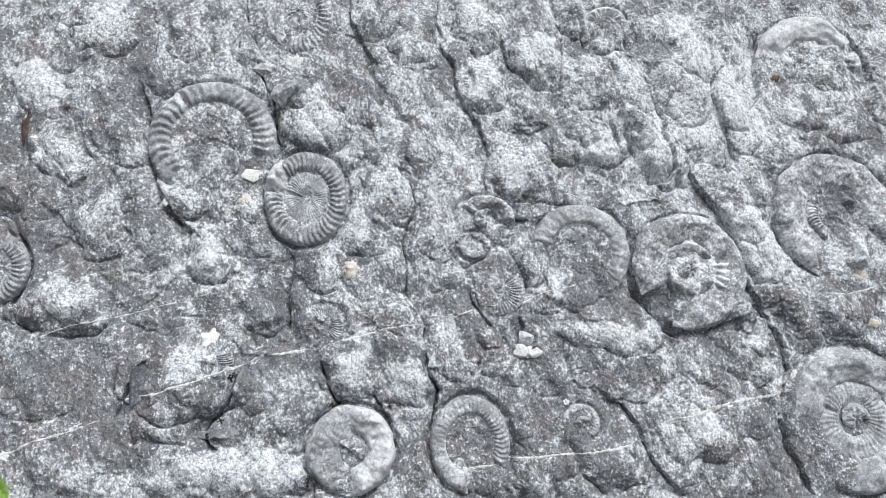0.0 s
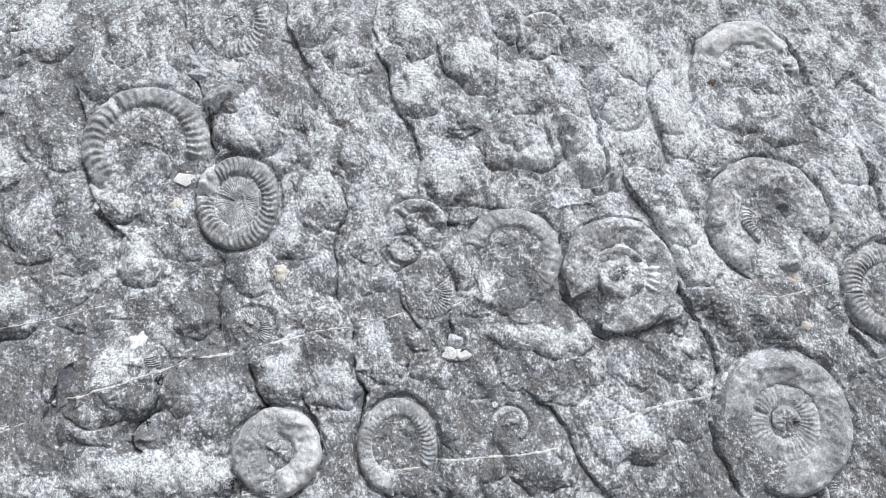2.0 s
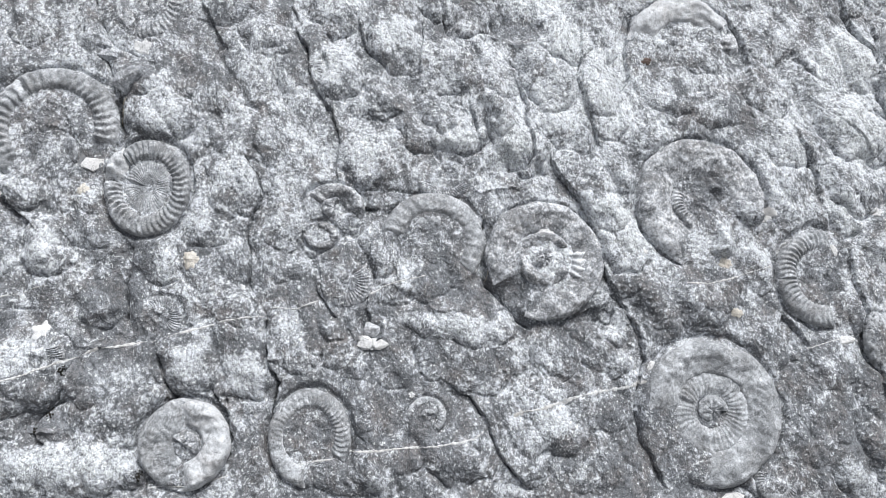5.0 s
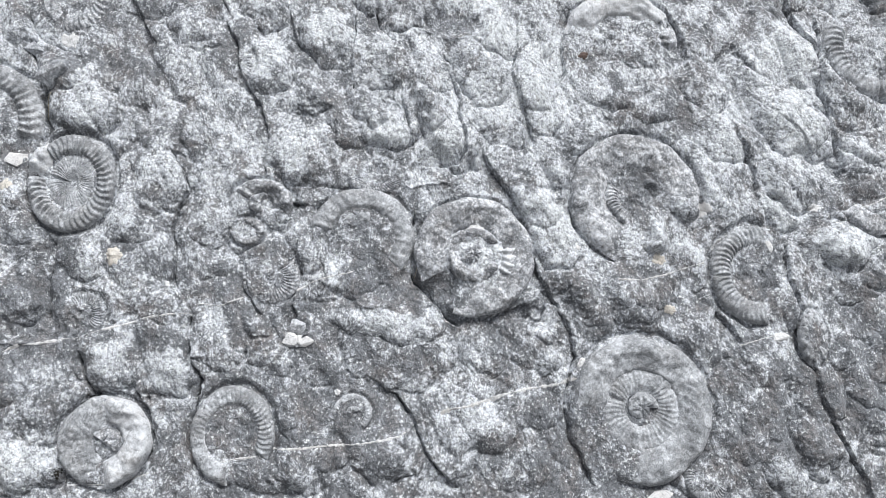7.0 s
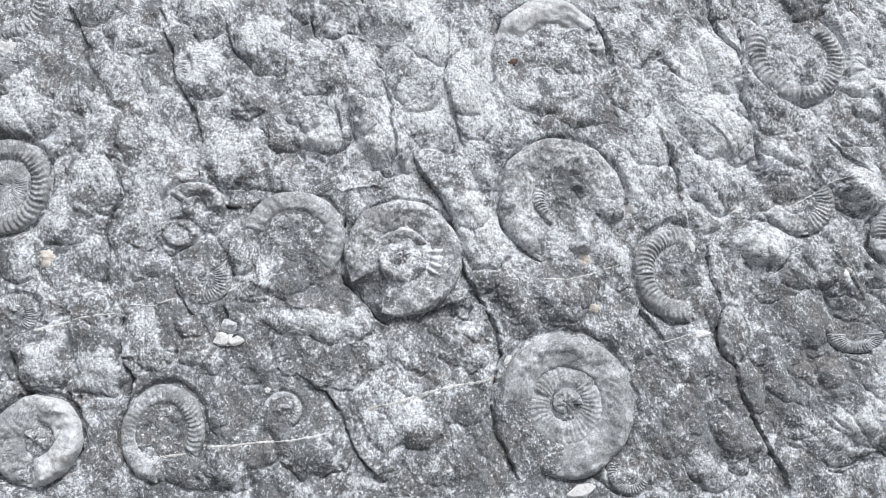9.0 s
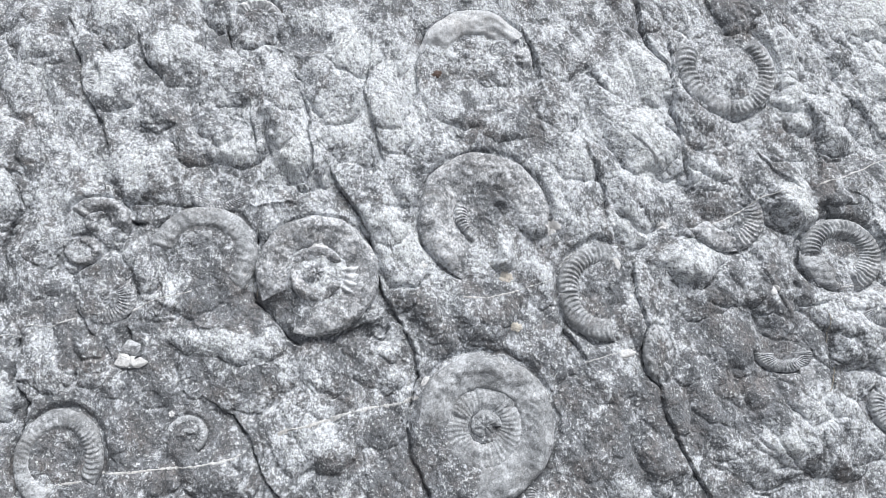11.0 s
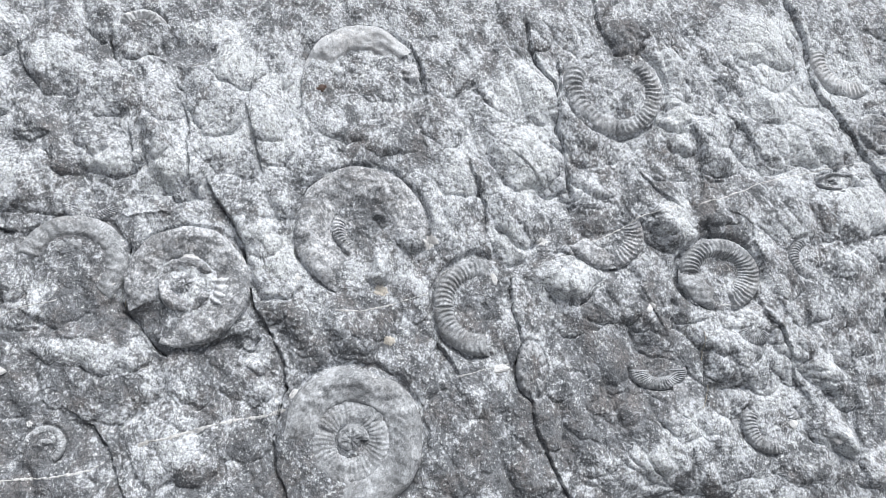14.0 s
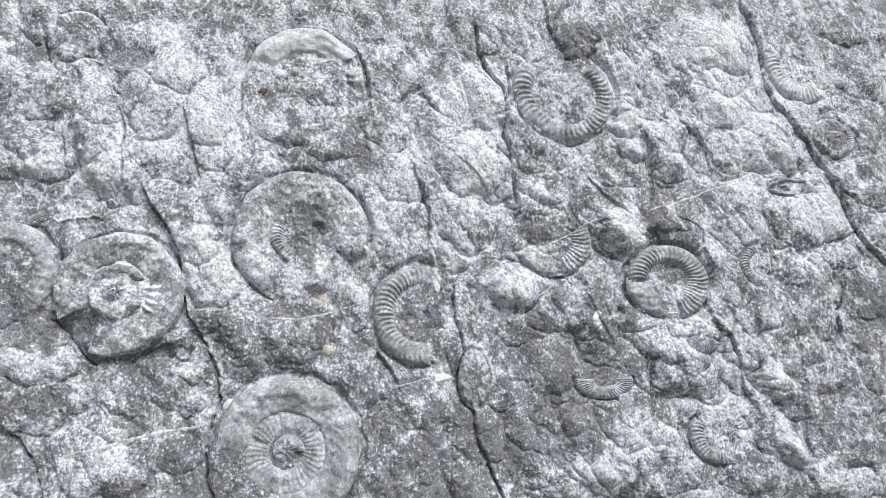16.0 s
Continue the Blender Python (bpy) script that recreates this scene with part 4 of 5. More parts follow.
crack(5, 8, 2, (2.499, 0.581), (2.563, 0.498), (2.599, 0.373))
crack(5, 9, 2, (2.368, 0.182), (2.408, 0.085), (2.526, 0.049))
crack(5, 9, 3, (2.131, 0.353), (2.215, 0.276), (2.279, 0.209))
crack(5, 10, 2, (2.120, -0.034), (2.143, -0.108), (2.194, -0.198))
crack(5, 8, 2, (2.330, -0.198), (2.317, -0.288), (2.321, -0.394), (2.305, -0.472))
crack(5, 8, 2, (2.823, -0.062), (2.833, -0.139), (2.775, -0.252))
crack(9, 18, 0, (0.367, 0.468), (0.369, 0.449))
crack(9, 18, 0, (-0.656, 0.637), (-0.651, 0.617))
crack(9, 18, 0, (-0.455, 0.036), (-0.451, 0.019))
crack(9, 18, 0, (-0.539, 0.161), (-0.535, 0.144))
crack(9, 18, 0, (-0.512, 0.309), (-0.508, 0.291))
crack(9, 18, 0, (-0.590, 0.589), (-0.585, 0.569))
crack(9, 18, 0, (-1.302, 0.544), (-1.296, 0.526))
crack(9, 18, 0, (-0.184, -0.458), (-0.181, -0.473))
crack(9, 18, 0, (0.602, -0.198), (0.604, -0.215))
crack(9, 18, 0, (-0.327, -0.441), (-0.323, -0.456))
crack(8, 16, 0, (1.971, -0.443), (1.975, -0.468))
crack(9, 22, 0, (1.715, -0.287), (1.716, -0.301))

# crust and bare spots, with lit lump tops and shaded hollows painted in
crust_and_light(-1.226, 0.464, 0.072, 0.082, 1)
crust_and_light(-1.146, 0.252, 0.079, 0.078, 1.3)
crust_and_light(-1.056, 0.689, 0.083, 0.078, 1)
crust_and_light(-1.040, 0.058, 0.078, 0.067, 0.8)
crust_and_light(-0.704, -0.029, 0.071, 0.067, 1)
crust_and_light(-1.102, -0.154, 0.120, 0.079, 1.1)
crust_and_light(-0.421, 0.389, 0.077, 0.074, 1)
crust_and_light(-0.484, 0.481, 0.069, 0.038, -1)
crust_and_light(-0.717, -0.334, 0.107, 0.062, 1.2)
crust_and_light(-0.865, -0.379, 0.045, 0.077, -1.6)
crust_and_light(-0.812, -0.493, 0.075, 0.060, 0.5)
crust_and_light(-0.595, -0.623, 0.166, 0.073, 1.3)
crust_and_light(-0.295, -0.352, 0.064, 0.064, 0.9)
crust_and_light(-0.135, -0.384, 0.081, 0.063, 1)
crust_and_light(0.084, 0.754, 0.084, 0.073, 1)
crust_and_light(0.088, 0.551, 0.073, 0.080, 1)
crust_and_light(0.267, 0.658, 0.075, 0.082, 1.2)
crust_and_light(0.820, 0.651, 0.079, 0.084, 1.2)
crust_and_light(0.755, 0.775, 0.099, 0.047, 1)
crust_and_light(0.668, 0.686, 0.116, 0.052, -1)
crust_and_light(0.632, 0.277, 0.065, 0.085, 1.2)
crust_and_light(0.469, 0.311, 0.083, 0.057, 1.2)
crust_and_light(0.188, 0.267, 0.106, 0.075, 0.8)
crust_and_light(0.956, 0.006, 0.084, 0.109, 1.4)
crust_and_light(0.909, 0.078, 0.074, 0.073, 0.8)
crust_and_light(0.452, -0.257, 0.155, 0.050, 1.1)
crust_and_light(0.441, -0.138, 0.105, 0.086, -1.4)
crust_and_light(0.597, -0.172, 0.071, 0.060, -1.8)
crust_and_light(-0.529, -0.208, 0.055, 0.065, -1.6)
crust_and_light(-0.483, -0.398, 0.093, 0.093, -0.8)
crust_and_light(-0.630, -0.533, 0.046, 0.037, -1.4)
crust_and_light(-0.929, -0.514, 0.117, 0.089, -0.9)
crust_and_light(-1.142, -0.423, 0.116, 0.089, -0.9)
crust_and_light(0.709, -0.536, 0.103, 0.064, 0.9)
crust_and_light(0.944, -0.274, 0.045, 0.042, 1)
crust_and_light(0.122, 0.120, 0.070, 0.053, 1.1)
crust_and_light(-0.187, 0.186, 0.068, 0.072, 0.7)
crust_and_light(1.254, -0.009, 0.095, 0.054, 0.6)
crust_and_light(-0.921, 0.311, 0.064, 0.143, 0.3)
crust_and_light(0.781, -0.102, 0.108, 0.105, 0.8)
crust_and_light(0.718, 0.004, 0.091, 0.072, 0.6)
crust_and_light(-0.463, -0.060, 0.065, 0.167, -0.5)
crust_and_light(0.143, 0.247, 0.088, 0.055, 0.5)
crust_and_light(0.080, -0.207, 0.084, 0.083, -0.5)
crust_and_light(0.951, 0.441, 0.117, 0.180, 0.6)
crust_and_light(0.436, 0.071, 0.107, 0.107, -0.6)
crust_and_light(0.464, -0.658, 0.099, 0.062, -0.6)
crust_and_light(1.277, 0.764, 0.118, 0.065, 0.9)
crust_and_light(1.781, 0.613, 0.122, 0.106, 1.1)
crust_and_light(1.772, 0.366, 0.099, 0.141, 1.3)
crust_and_light(1.532, 0.302, 0.077, 0.098, 0.9)
crust_and_light(1.685, 0.092, 0.077, 0.076, 1.3)
crust_and_light(1.864, -0.038, 0.087, 0.083, 1.4)
crust_and_light(2.268, 0.175, 0.082, 0.079, 1.2)
crust_and_light(1.256, 0.126, 0.093, 0.111, -0.9)
crust_and_light(1.244, 0.239, 0.093, 0.057, -1)
crust_and_light(1.075, 0.161, 0.045, 0.149, 0.6)
crust_and_light(1.143, 0.070, 0.073, 0.073, 0.3)
crust_and_light(1.269, -0.621, 0.121, 0.098, -0.4)
crust_and_light(1.189, -0.488, 0.139, 0.133, -1.1)
crust_and_light(1.197, -0.319, 0.106, 0.034, 0.7)
crust_and_light(1.647, -0.325, 0.055, 0.052, 0.8)
crust_and_light(2.066, -0.609, 0.150, 0.102, 1)
crust_and_light(1.984, -0.329, 0.115, 0.124, -0.6)
crust_and_light(1.239, -0.181, 0.143, 0.105, -0.4)
crust_and_light(1.967, 0.172, 0.079, 0.058, -0.8)
crust_and_light(1.588, -0.147, 0.075, 0.089, -0.8)
crust_and_light(1.741, -0.308, 0.046, 0.079, -1)
crust_and_light(2.121, 0.822, 0.086, 0.056, -1.2)
crust_and_light(2.304, 0.523, 0.053, 0.063, 1.1)
crust_and_light(1.635, -0.697, 0.072, 0.066, 0.9)
crust_and_light(1.319, -0.672, 0.086, 0.065, 0.3)
crust_and_light(2.662, 0.856, 0.134, 0.141, 1)
crust_and_light(2.716, 0.612, 0.153, 0.133, 1)
crust_and_light(2.739, 0.933, 0.114, 0.073, 0.7)
crust_and_light(2.968, 0.263, 0.152, 0.103, 1.1)
crust_and_light(2.282, 0.716, 0.084, 0.110, 0.5)
crust_and_light(2.299, 0.555, 0.053, 0.055, 1.3)
crust_and_light(2.148, 0.850, 0.062, 0.080, -1.3)
crust_and_light(3.072, 0.747, 0.117, 0.093, 0.8)
crust_and_light(2.919, 0.646, 0.113, 0.068, 0.5)
crust_and_light(2.776, 0.422, 0.173, 0.084, 0.6)
crust_and_light(2.384, -0.190, 0.135, 0.072, 0.9)
crust_and_light(2.231, -0.484, 0.165, 0.084, 1.1)
crust_and_light(2.135, -0.582, 0.107, 0.066, 0.8)
crust_and_light(2.538, -0.403, 0.096, 0.053, 0.7)
crust_and_light(2.757, -0.545, 0.079, 0.051, 1)
crust_and_light(2.744, -0.316, 0.100, 0.054, 0.8)
crust_and_light(2.446, 0.070, 0.099, 0.096, -1.2)
crust_and_light(3.100, 0.524, 0.069, 0.066, -1)
crust_and_light(2.614, -0.225, 0.059, 0.109, 0.4)
crust_and_light(3.127, -0.091, 0.129, 0.154, -0.4)
crust_and_light(1.924, -0.014, 0.074, 0.072, 1)
crust_and_light(2.150, -0.296, 0.111, 0.052, -1.2)
crust_and_light(2.965, -0.636, 0.120, 0.052, 0.6)
crust_and_light(2.034, -0.431, 0.107, 0.101, -0.5)
crust_and_light(2.378, 0.203, 0.080, 0.049, -0.8)
# broad patches: darker to the left and below, lighter to the upper right
crust_and_light(-1.060, -0.363, 0.325, 0.243, -0.7)
crust_and_light(-1.208, 0.182, 0.185, 0.205, -0.5)
crust_and_light(-0.970, 0.492, 0.228, 0.205, -0.4)
crust_and_light(-0.516, -0.335, 0.187, 0.173, -0.5)
crust_and_light(0.929, 0.421, 0.309, 0.339, 0.4)
crust_and_light(0.647, 0.452, 0.302, 0.238, 0.3)
crust_and_light(0.205, -0.514, 0.197, 0.126, -0.3)
crust_and_light(1.129, 0.045, 0.208, 0.221, 0.3)
crust_and_light(2.004, -0.487, 0.282, 0.242, -0.6)
crust_and_light(1.839, 0.428, 0.241, 0.286, 0.35)
crust_and_light(1.480, -0.357, 0.217, 0.155, -0.3)
crust_and_light(2.826, 0.618, 0.356, 0.313, 0.35)
crust_and_light(2.077, -0.278, 0.237, 0.156, -0.6)
crust_and_light(2.294, 0.502, 0.069, 0.105, 1.2)
crust_and_light(2.957, 0.739, 0.091, 0.116, 0.5)
# the face's light balance, painted in: darker low down and at left, brighter above
crust_and_light(1.05, -0.62, 0.42, 0.20, -0.45)
crust_and_light(0.25, -0.50, 0.34, 0.20, -0.35)
crust_and_light(-1.08, -0.02, 0.26, 0.24, -0.5)
crust_and_light(0.52, -0.20, 0.30, 0.16, -0.3)
crust_and_light(1.55, -0.60, 0.30, 0.18, -0.4)
crust_and_light(1.00, 0.60, 0.45, 0.28, 0.15)
crust_and_light(1.75, 0.62, 0.40, 0.30, 0.15)
crust_and_light(2.60, 0.70, 0.45, 0.36, 0.3)
crust_and_light(2.55, 0.05, 0.30, 0.20, 0.25)

# crusty roughness over everything, in patches
crusty = 0.6 + 0.5 * fbm(U * 5, V * 5, 2, 60)
flakes = 2.6 * fbm(LEAN * 5 + 0.3, V * 8, 4, 80)
RELIEF += 0.0020 * (np.floor(flakes) + smooth((flakes - np.floor(flakes)) / 0.10) - flakes) * smooth(crusty * 1.5)
RELIEF += crusty * (0.0008 * fbm(U * 38, V * 30, 3, 61) + 0.0009 * np.abs(fbm(U * 95, V * 80, 2, 62)))

CRUST_AND_LIGHT = np.clip(CRUST_AND_LIGHT, -0.6, 1.5)
slab_mesh = mesh_grid("rock_slab", np.stack([U, -RELIEF, V], -1))
slab_mesh.attributes.new("crust_and_light", "FLOAT", "POINT").data.foreach_set("value", CRUST_AND_LIGHT.reshape(-1).astype(np.float32))
slab_mesh.materials.append(ROCK)
rock_slab = new("rock_slab", slab_mesh)
rock_slab.matrix_world = SLAB
tagged(rock_slab, "tilted grey limestone slab, lumpy, cracked and full of ammonites", "rock slab", kind="structure")

# the bed below it gives the slab its thickness
bm = bmesh.new()
bmesh.ops.create_cube(bm, size=1, matrix=Matrix.Translation((1.25, 0.42, 2.1)) @ Matrix.Diagonal((16.4, 0.7, 6.6, 1)))
bmesh.ops.bevel(bm, geom=bm.edges[:], offset=0.05, segments=2, affect="EDGES")
bed = bpy.data.meshes.new("bed")
bm.to_mesh(bed)
bm.free()
part("bed", bed, ROCK, rock_slab)

gx, gy = np.meshgrid(np.concatenate([[-2500, -300, -60], np.arange(-12, 15, 0.25), [60, 300, 2500]]), np.concatenate([[-2500, -300, -60], np.arange(-10, 6, 0.25), [60, 300, 2500]]))
ground_mesh = mesh_grid("ground", np.stack([gx, gy, 0.02 * fbm(gx * 0.9, gy * 0.9, 3, 70) * (np.abs(gx) < 20)], -1))
ground_mesh.materials.append(GRAVEL)
tagged(new("ground", ground_mesh), "grey-brown gravel ground at the foot of the slab", "ground", kind="structure")

# ---- the fossils ----
for k, (label, u, v, ru, rv, level, whorls, stone) in enumerate(SEATS):
    root = new("ammonite")
    root.matrix_world = SLAB @ pose(u, -level, v)
    tagged(root, label, "ammonite", "ammonites in the slab")
    for w in whorls:
        part(w[0], coil(w, ru, rv, k * 7 + len(w[0])), {"pale": PALE, "rough": RUGGED, "soft": SHELL}.get(w[9] if len(w) > 9 else stone, SHELL), root)

# ---- calcite veins, chips and small finds ----


def vein(width, *points):
    """A thin white vein that follows the rock, breaking off and swelling as it goes."""
    pts = [Vector(p) for p in points]
    seed = len(points) + points[0][0] * 31
    rows, run = [], 0.0
    for a, b in zip(pts, pts[1:]):
        n = max(2, int((b - a).length / 0.004))
        side = Vector((-(b - a).y, (b - a).x)).normalized()
        for i in range(n):
            p = a.lerp(b, i / n)
            run += (b - a).length / n
            sway = 0.004 * noise.noise((run * 18, seed, 0)) + 0.0018 * noise.noise((run * 80, seed, 3))
            half = width / 1250 * max(0.0, 0.8 + 1.2 * noise.noise((run * 22, seed, 5)) + 1.0 * noise.noise((run * 120, seed, 7)))
            row = []
            for k in (-1, -0.4, 0.4, 1):
                q = p + side * (sway + half * k)
                row.append((q.x, -surface(q.x, q.y) - (0.0013 if abs(k) < 1 else -0.0006), q.y))
            rows.append(row)
    ob = part("calcite_vein", mesh_grid("calcite_vein", np.array(rows)), VEIN, rock_slab, "thin white calcite vein")


def stone(name, ru, rv, depth, seed, corners=13):
    """A broken piece of stone: the hull of a few random corners, with softened edges."""
    bm = bmesh.new()
    rnd = random.Random(seed)
    for c in range(corners):
        a, e = 2 * math.pi * (c + rnd.uniform(-0.5, 0.5)) / corners * 3, rnd.uniform(-0.5, 0.85)
        flat = math.sqrt(max(0.05, 1 - e * e)) * rnd.uniform(0.72, 1.15)
        bm.verts.new((flat * math.cos(a) * ru, -e * depth, flat * math.sin(a) * rv))
    hull = bmesh.ops.convex_hull(bm, input=bm.verts[:])
    bmesh.ops.delete(bm, geom=list({g for g in hull["geom_interior"] + hull["geom_unused"] if isinstance(g, bmesh.types.BMVert)}), context="VERTS")
    bmesh.ops.bevel(bm, geom=bm.edges[:], offset=0.035 * min(ru, rv), segments=1, affect="EDGES", clamp_overlap=True)
    bmesh.ops.recalc_face_normals(bm, faces=bm.faces[:])
    me = bpy.data.meshes.new(name)
    bm.to_mesh(me)
    bm.free()
    return me


def chip(u, v, ru, rv, colour):
    me = stone("stone_chip", 1.25 * ru, 1.25 * rv, 0.32 * min(ru, rv) + 0.003, int(abs(u) * 1000), 19)
    me.materials.append(WHITE if colour == "white" else CREAM)
    ob = new("stone_chip", me)
    ob.matrix_world = SLAB @ pose(u, -surface(u, v), v, 0, (u * 977) % 50 - 25, 0)
    tagged(ob, "small flat %s calcite chip lodged on the rock" % colour, "stone chip", "pale chips on the slab")


def fragment(u, v, ru, rv, turn):
    me = stone("rock_fragment", 1.25 * ru, 1.25 * rv, 1.0 * min(ru, rv), int(abs(u) * 1000) + 3, 10)
    me.materials.append(BLOCK)
    ob = new("rock_fragment", me)
    ob.matrix_world = SLAB @ pose(u, -surface(u, v), v, 0, turn, 0)
    tagged(ob, "angular dark grey limestone fragment wedged in the slab", "rock", "broken pieces in the slab")


def facet(u, v, ru, rv, turn):
    """A flat plate of freshly broken dark stone, set into the flank of a boulder."""
    me = stone("rock_facet", 1.25 * ru, 1.25 * rv, 0.4 * min(ru, rv), int(abs(u) * 1000) + 5, 12)
    me.materials.append(SLATE)
    ob = new("rock_facet", me)
    ob.matrix_world = SLAB @ pose(u, -surface(u, v), v, 0, turn, 0)
    tagged(ob, "dark blue-grey broken facet on a limestone boulder", "rock", "broken pieces in the slab")


def scar(u, v, ru, rv, colour):
    """A flat, ragged spot of fresh pale stone on the weathered face."""
    rows = []
    for i in range(73):
        a = 2 * math.pi * i / 72
        c, s = math.cos(a), math.sin(a)
        edge = 1.05 + 0.55 * noise.noise((c * 1.4 + u * 7, s * 1.4, 2)) + 0.28 * noise.noise((c * 3, s * 3 + u, 5)) + 0.14 * noise.noise((c * 9, s * 9 + u, 8))
        row = []
        for k in range(9):
            r = k / 8 * max(0.3, edge)
            x, y = u + ru * r * c, v + rv * r * s
            row.append((x, -surface(x, y) - 0.0014 * (1 - (k / 8) ** 6) + (0.0012 if k == 8 else 0), y))
        rows.append(row)
    part("fresh_spot", mesh_grid("fresh_spot", np.array(rows)), WHITE if colour == "white" else CREAM, rock_slab, "ragged %s spot of fresh stone" % colour)


def rust(u, v, ru, rv):
    """A thin rusty crust with a ragged edge, lying on the rock."""
    rows = []
    for i in range(49):
        a = 2 * math.pi * i / 48
        edge = 1 + 0.5 * noise.noise((math.cos(a) * 1.3 + u, math.sin(a) * 1.3, 2)) + 0.4 * noise.noise((math.cos(a) * 4, math.sin(a) * 4 + u, 5))
        row = []
        for k in range(8):
            r = k / 7 * edge
            x, y = u + ru * r * math.cos(a), v + rv * r * math.sin(a)
            row.append((x, -surface(x, y) - 0.0018 * (1 - (k / 7) ** 4) + (0.002 if k == 7 else 0), y))
        rows.append(row)
    part("rust_stain", mesh_grid("rust_stain", np.array(rows)), RUST, rock_slab, "rusty brown iron stain")


def weed(u, v, ru, rv):
    """A small tuft with narrow, folded green leaves."""
    root = new("weed_tuft")
    root.matrix_world = SLAB @ pose(u, -surface(u, v), v)
    tagged(root, "small bright green weed growing from a crack", "plant")
    rnd = random.Random(4)
    for i in range(30):
        a, long = rnd.uniform(0, 2 * math.pi), rnd.uniform(0.4, 1.0) * ru
        lift, wide = rnd.uniform(0.3, 0.9), rnd.uniform(0.1, 0.17) * ru
        rows = []
        for s in np.linspace(0, 1, 9):
            out, up = long * s, long * lift * (s - 0.55 * s * s)
            w = wide * math.sin(math.pi * min(1, s * 0.93 + 0.06)) ** 0.7
            row = []
            for k in (-1, 0, 1):
                x, y = out * math.cos(a) - k * w * math.sin(a), out * math.sin(a) + k * w * math.cos(a)
                row.append((x, -up - 0.004 - abs(k) * w * 0.35, y * rv / ru))
            rows.append(row)
        part("leaf", mesh_grid("leaf", np.array(rows)), LEAF, root)


def moss(u, v, ru, rv):
    """A clump of tiny dark cushions in a crevice."""
    rnd = random.Random(int(abs(u) * 999))
    bm = bmesh.new()
    for i in range(26):
        x, y = rnd.gauss(0, 0.45) * ru, rnd.gauss(0, 0.45) * rv
        size = rnd.uniform(0.0016, 0.0036)
        at = Matrix.Translation((x, -surface(u + x, v + y) - size * 0.3, y)) @ Matrix.Diagonal((1, 0.8, rnd.uniform(0.7, 1.2), 1))
        bmesh.ops.create_icosphere(bm, subdivisions=1, radius=size, matrix=at)
    me = bpy.data.meshes.new("moss_clump")
    bm.to_mesh(me)
    bm.free()
    me.materials.append(MOSS)
    ob = new("moss_clump", me)
    ob.matrix_world = SLAB @ pose(u, 0, v)
    tagged(ob, "small clump of blackish moss in a rock crevice", "moss", "moss in the crevices")


def straw(u, v, ru, rv, bend):
    """A dry grass stalk lying over the rock; it runs from one corner of its box to the other."""
    rows = []
    for s in np.linspace(-1, 1, 13):
        x, y = u + ru * s + bend * (1 - s * s), v + rv * s
        lift = surface(x, y) + 0.003 + 0.004 * (1 - s * s)
        rows.append([(x + 0.0011 * math.cos(k * 1.2566), -lift - 0.0011 * math.sin(k * 1.2566), y) for k in range(6)])
    me = mesh_grid("dry_straw", np.array(rows))
    me.materials.append(STRAW)
    ob = new("dry_straw", me)
    ob.matrix_world = SLAB
    tagged(ob, "thin dry straw caught across the rock", "grass stalk", "dry stalks on the slab")


vein(5, (-1.225, -0.590), (-1.184, -0.569), (-1.130, -0.541), (-1.045, -0.521), (-0.961, -0.487))
vein(5, (-0.906, -0.435), (-0.802, -0.418), (-0.714, -0.388), (-0.608, -0.350), (-0.532, -0.316))
vein(4, (-0.532, -0.316), (-0.392, -0.301), (-0.297, -0.269), (-0.184, -0.245), (-0.086, -0.232))
vein(2.5, (-1.143, -0.263), (-1.071, -0.240), (-0.954, -0.212), (-0.804, -0.176), (-0.651, -0.135))
vein(3, (-0.069, -0.207), (-0.003, -0.210), (0.064, -0.187))
vein(3, (0.182, -0.177), (0.268, -0.139), (0.373, -0.113))
vein(7, (0.619, -0.517), (0.688, -0.499), (0.750, -0.484), (0.876, -0.450), (0.940, -0.445), (1.021, -0.423))
vein(5, (0.154, -0.606), (0.252, -0.605), (0.417, -0.595), (0.502, -0.581), (0.537, -0.558))
vein(3.5, (-0.031, -0.643), (0.041, -0.635), (0.121, -0.621))
vein(3, (-0.381, -0.689), (-0.258, -0.686), (-0.165, -0.661))
vein(3.5, (1.152, -0.137), (1.223, -0.141), (1.333, -0.111), (1.427, -0.084))
vein(2.5, (1.045, -0.388), (1.141, -0.380), (1.248, -0.354))
vein(2.5, (1.518, -0.335), (1.630, -0.307), (1.687, -0.295))
vein(3.5, (2.351, 0.232), (2.465, 0.266), (2.594, 0.321), (2.746, 0.358), (2.902, 0.396))
vein(3.5, (2.902, 0.396), (3.038, 0.423), (3.155, 0.450), (3.348, 0.501))
vein(3.5, (1.937, 0.086), (2.004, 0.107), (2.082, 0.146), (2.131, 0.180), (2.261, 0.219))
vein(3, (2.390, -0.108), (2.449, -0.102), (2.510, -0.088))
scar(-0.485, 0.593, 0.025, 0.022, 'white')
scar(-0.300, -0.069, 0.025, 0.024, 'cream')
scar(-0.682, -0.267, 0.027, 0.022, 'white')
chip(0.196, -0.307, 0.021, 0.018, 'white')
chip(0.233, -0.312, 0.026, 0.016, 'white')
scar(0.731, 0.009, 0.028, 0.022, 'white')
chip(1.035, -0.379, 0.016, 0.017, 'white')
scar(-0.609, 0.133, 0.018, 0.017, 'cream')
chip(-0.595, 0.211, 0.029, 0.018, 'white')
scar(-1.203, -0.580, 0.014, 0.014, 'white')
scar(1.286, -0.075, 0.023, 0.016, 'cream')
scar(-0.603, -0.143, 0.005, 0.005, 'white')
chip(-0.829, 0.124, 0.009, 0.013, 'white')
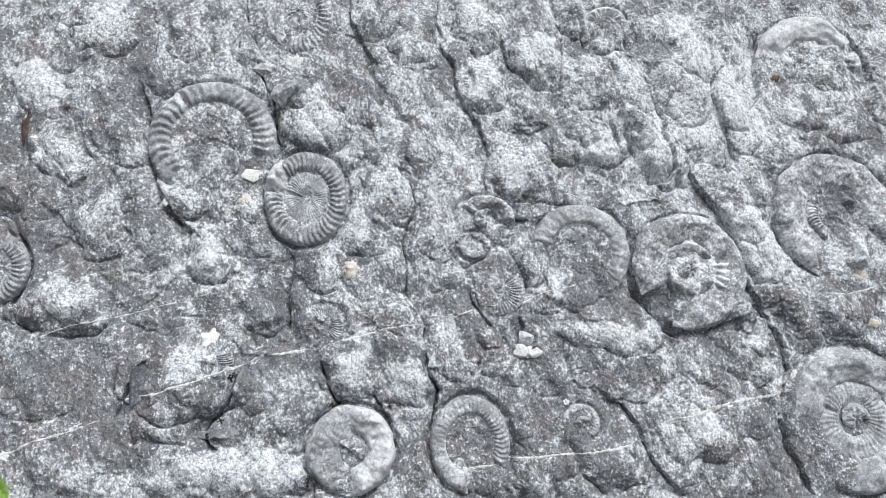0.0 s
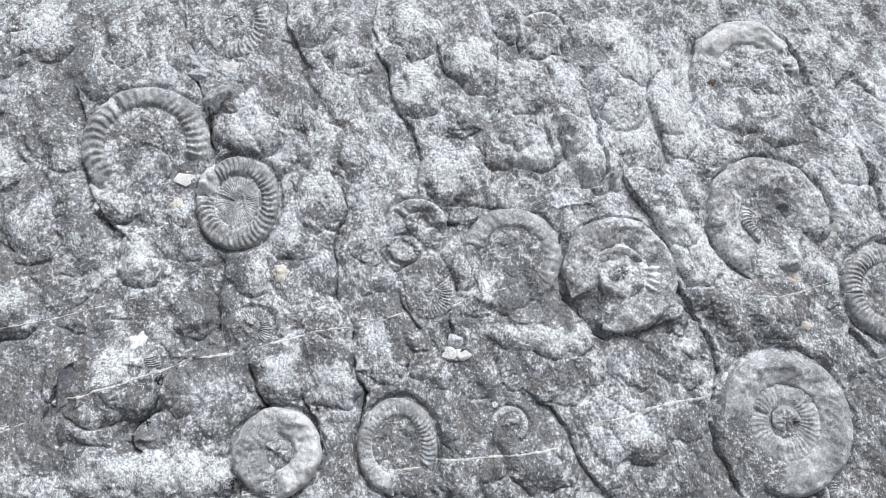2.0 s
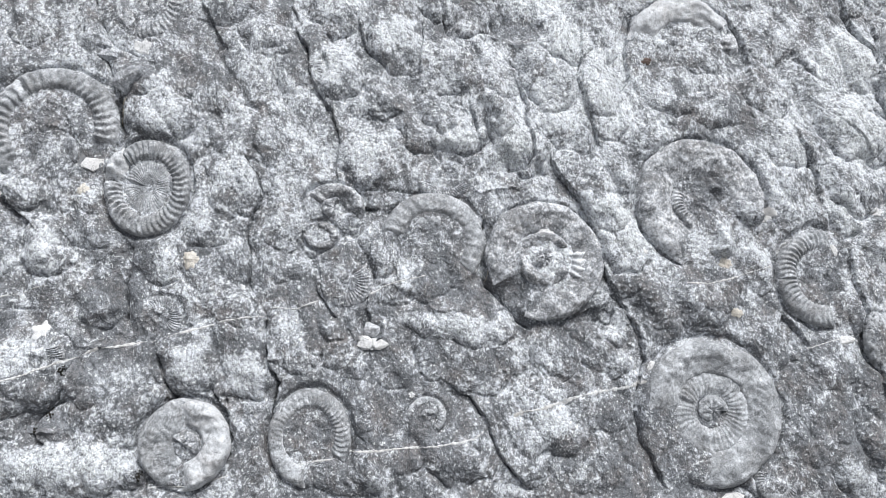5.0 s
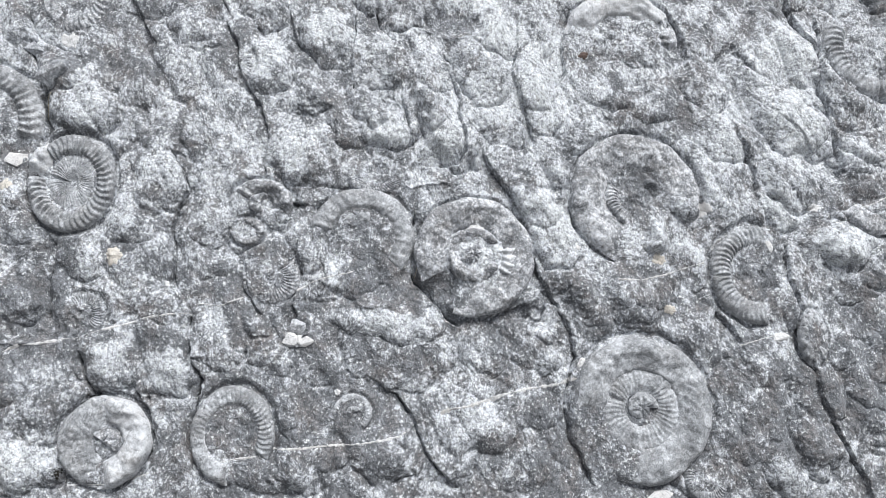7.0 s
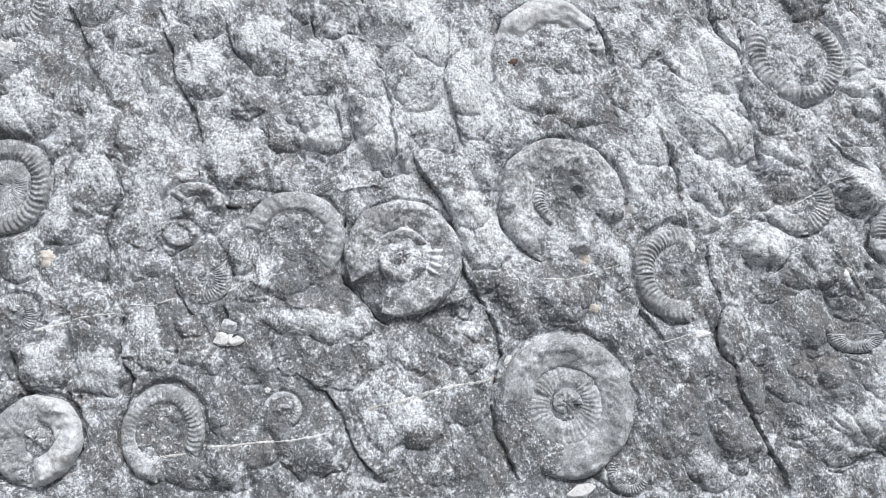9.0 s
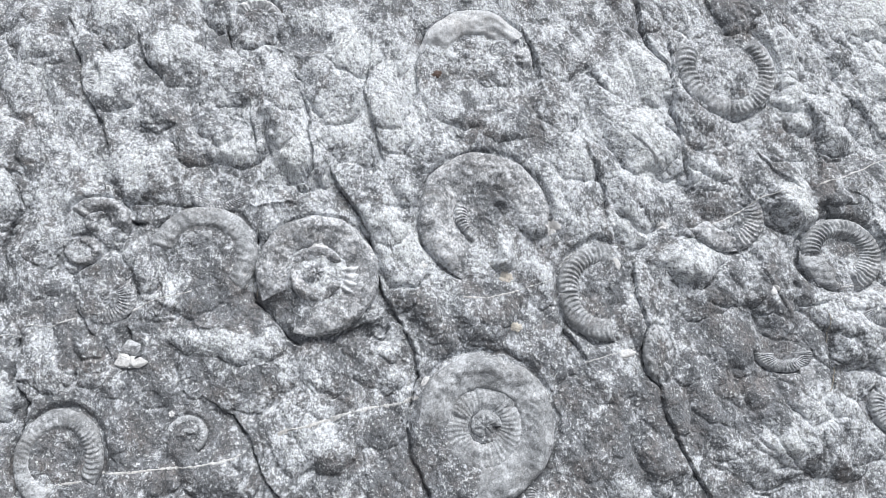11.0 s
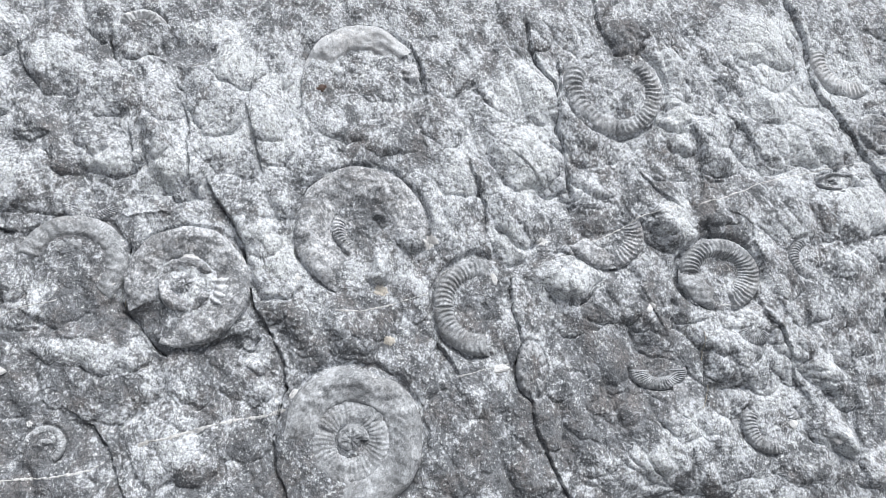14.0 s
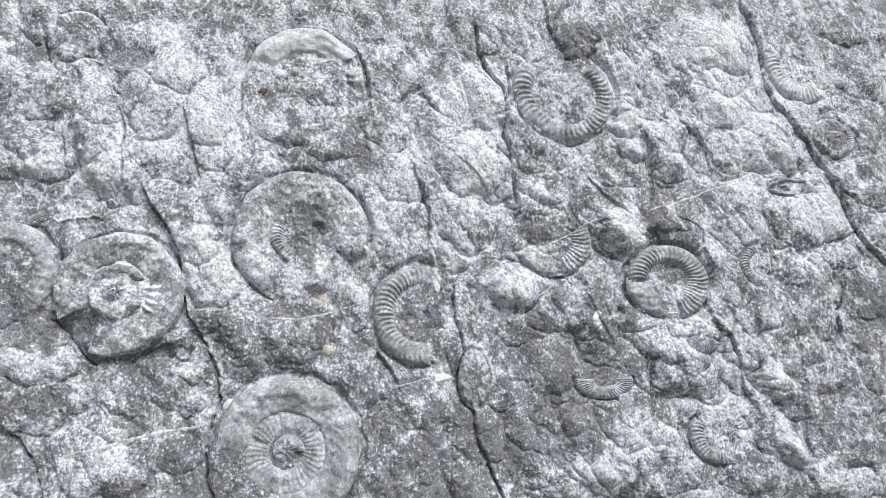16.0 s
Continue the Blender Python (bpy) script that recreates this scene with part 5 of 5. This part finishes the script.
scar(0.507, -0.069, 0.012, 0.006, 'white')
scar(0.510, -0.098, 0.012, 0.005, 'white')
chip(-0.152, -0.150, 0.007, 0.010, 'white')
scar(0.328, -0.455, 0.008, 0.009, 'white')
scar(1.439, 0.083, 0.021, 0.022, 'white')
chip(1.641, -0.033, 0.008, 0.018, 'white')
chip(1.654, -0.309, 0.028, 0.012, 'white')
scar(2.146, -0.116, 0.012, 0.011, 'white')
scar(1.314, -0.227, 0.018, 0.014, 'cream')
scar(1.040, -0.039, 0.007, 0.007, 'white')
scar(1.801, 0.090, 0.018, 0.012, 'white')
chip(1.237, -0.763, 0.041, 0.019, 'white')
chip(2.610, -0.483, 0.016, 0.017, 'white')
chip(2.748, -0.538, 0.018, 0.011, 'white')
chip(2.137, -0.130, 0.009, 0.010, 'white')
chip(3.160, 0.167, 0.009, 0.008, 'white')
rust(-1.250, 0.341, 0.014, 0.046)
rust(1.091, 0.589, 0.018, 0.015)
fragment(-0.581, 0.554, 0.027, 0.021, 15)
fragment(-0.655, 0.256, 0.042, 0.036, 40)
fragment(-0.497, 0.467, 0.051, 0.036, -10)
fragment(0.213, -0.273, 0.027, 0.020, 10)
fragment(-0.682, -0.535, 0.021, 0.012, 20)
fragment(2.227, -0.396, 0.030, 0.031, 30)
facet(-0.861, -0.392, 0.030, 0.062, 14)
facet(-0.912, -0.482, 0.022, 0.040, 20)
weed(-1.197, -0.663, 0.034, 0.034)
moss(-0.615, -0.378, 0.016, 0.019)
moss(-0.650, -0.488, 0.012, 0.015)
moss(-0.687, -0.535, 0.018, 0.011)
moss(-0.537, 0.147, 0.009, 0.016)
moss(-0.337, -0.464, 0.009, 0.012)
moss(-0.405, -0.656, 0.007, 0.015)
straw(-0.529, 0.355, 0.010, 0.025, 0.004)
straw(-0.519, 0.392, 0.009, 0.022, -0.003)
straw(-0.853, 0.146, 0.006, 0.027, 0.003)
straw(2.315, -0.240, 0.004, 0.046, 0.002)
straw(2.310, -0.400, 0.016, 0.038, 0.006)
straw(0.552, -0.103, 0.005, 0.025, 0.002)
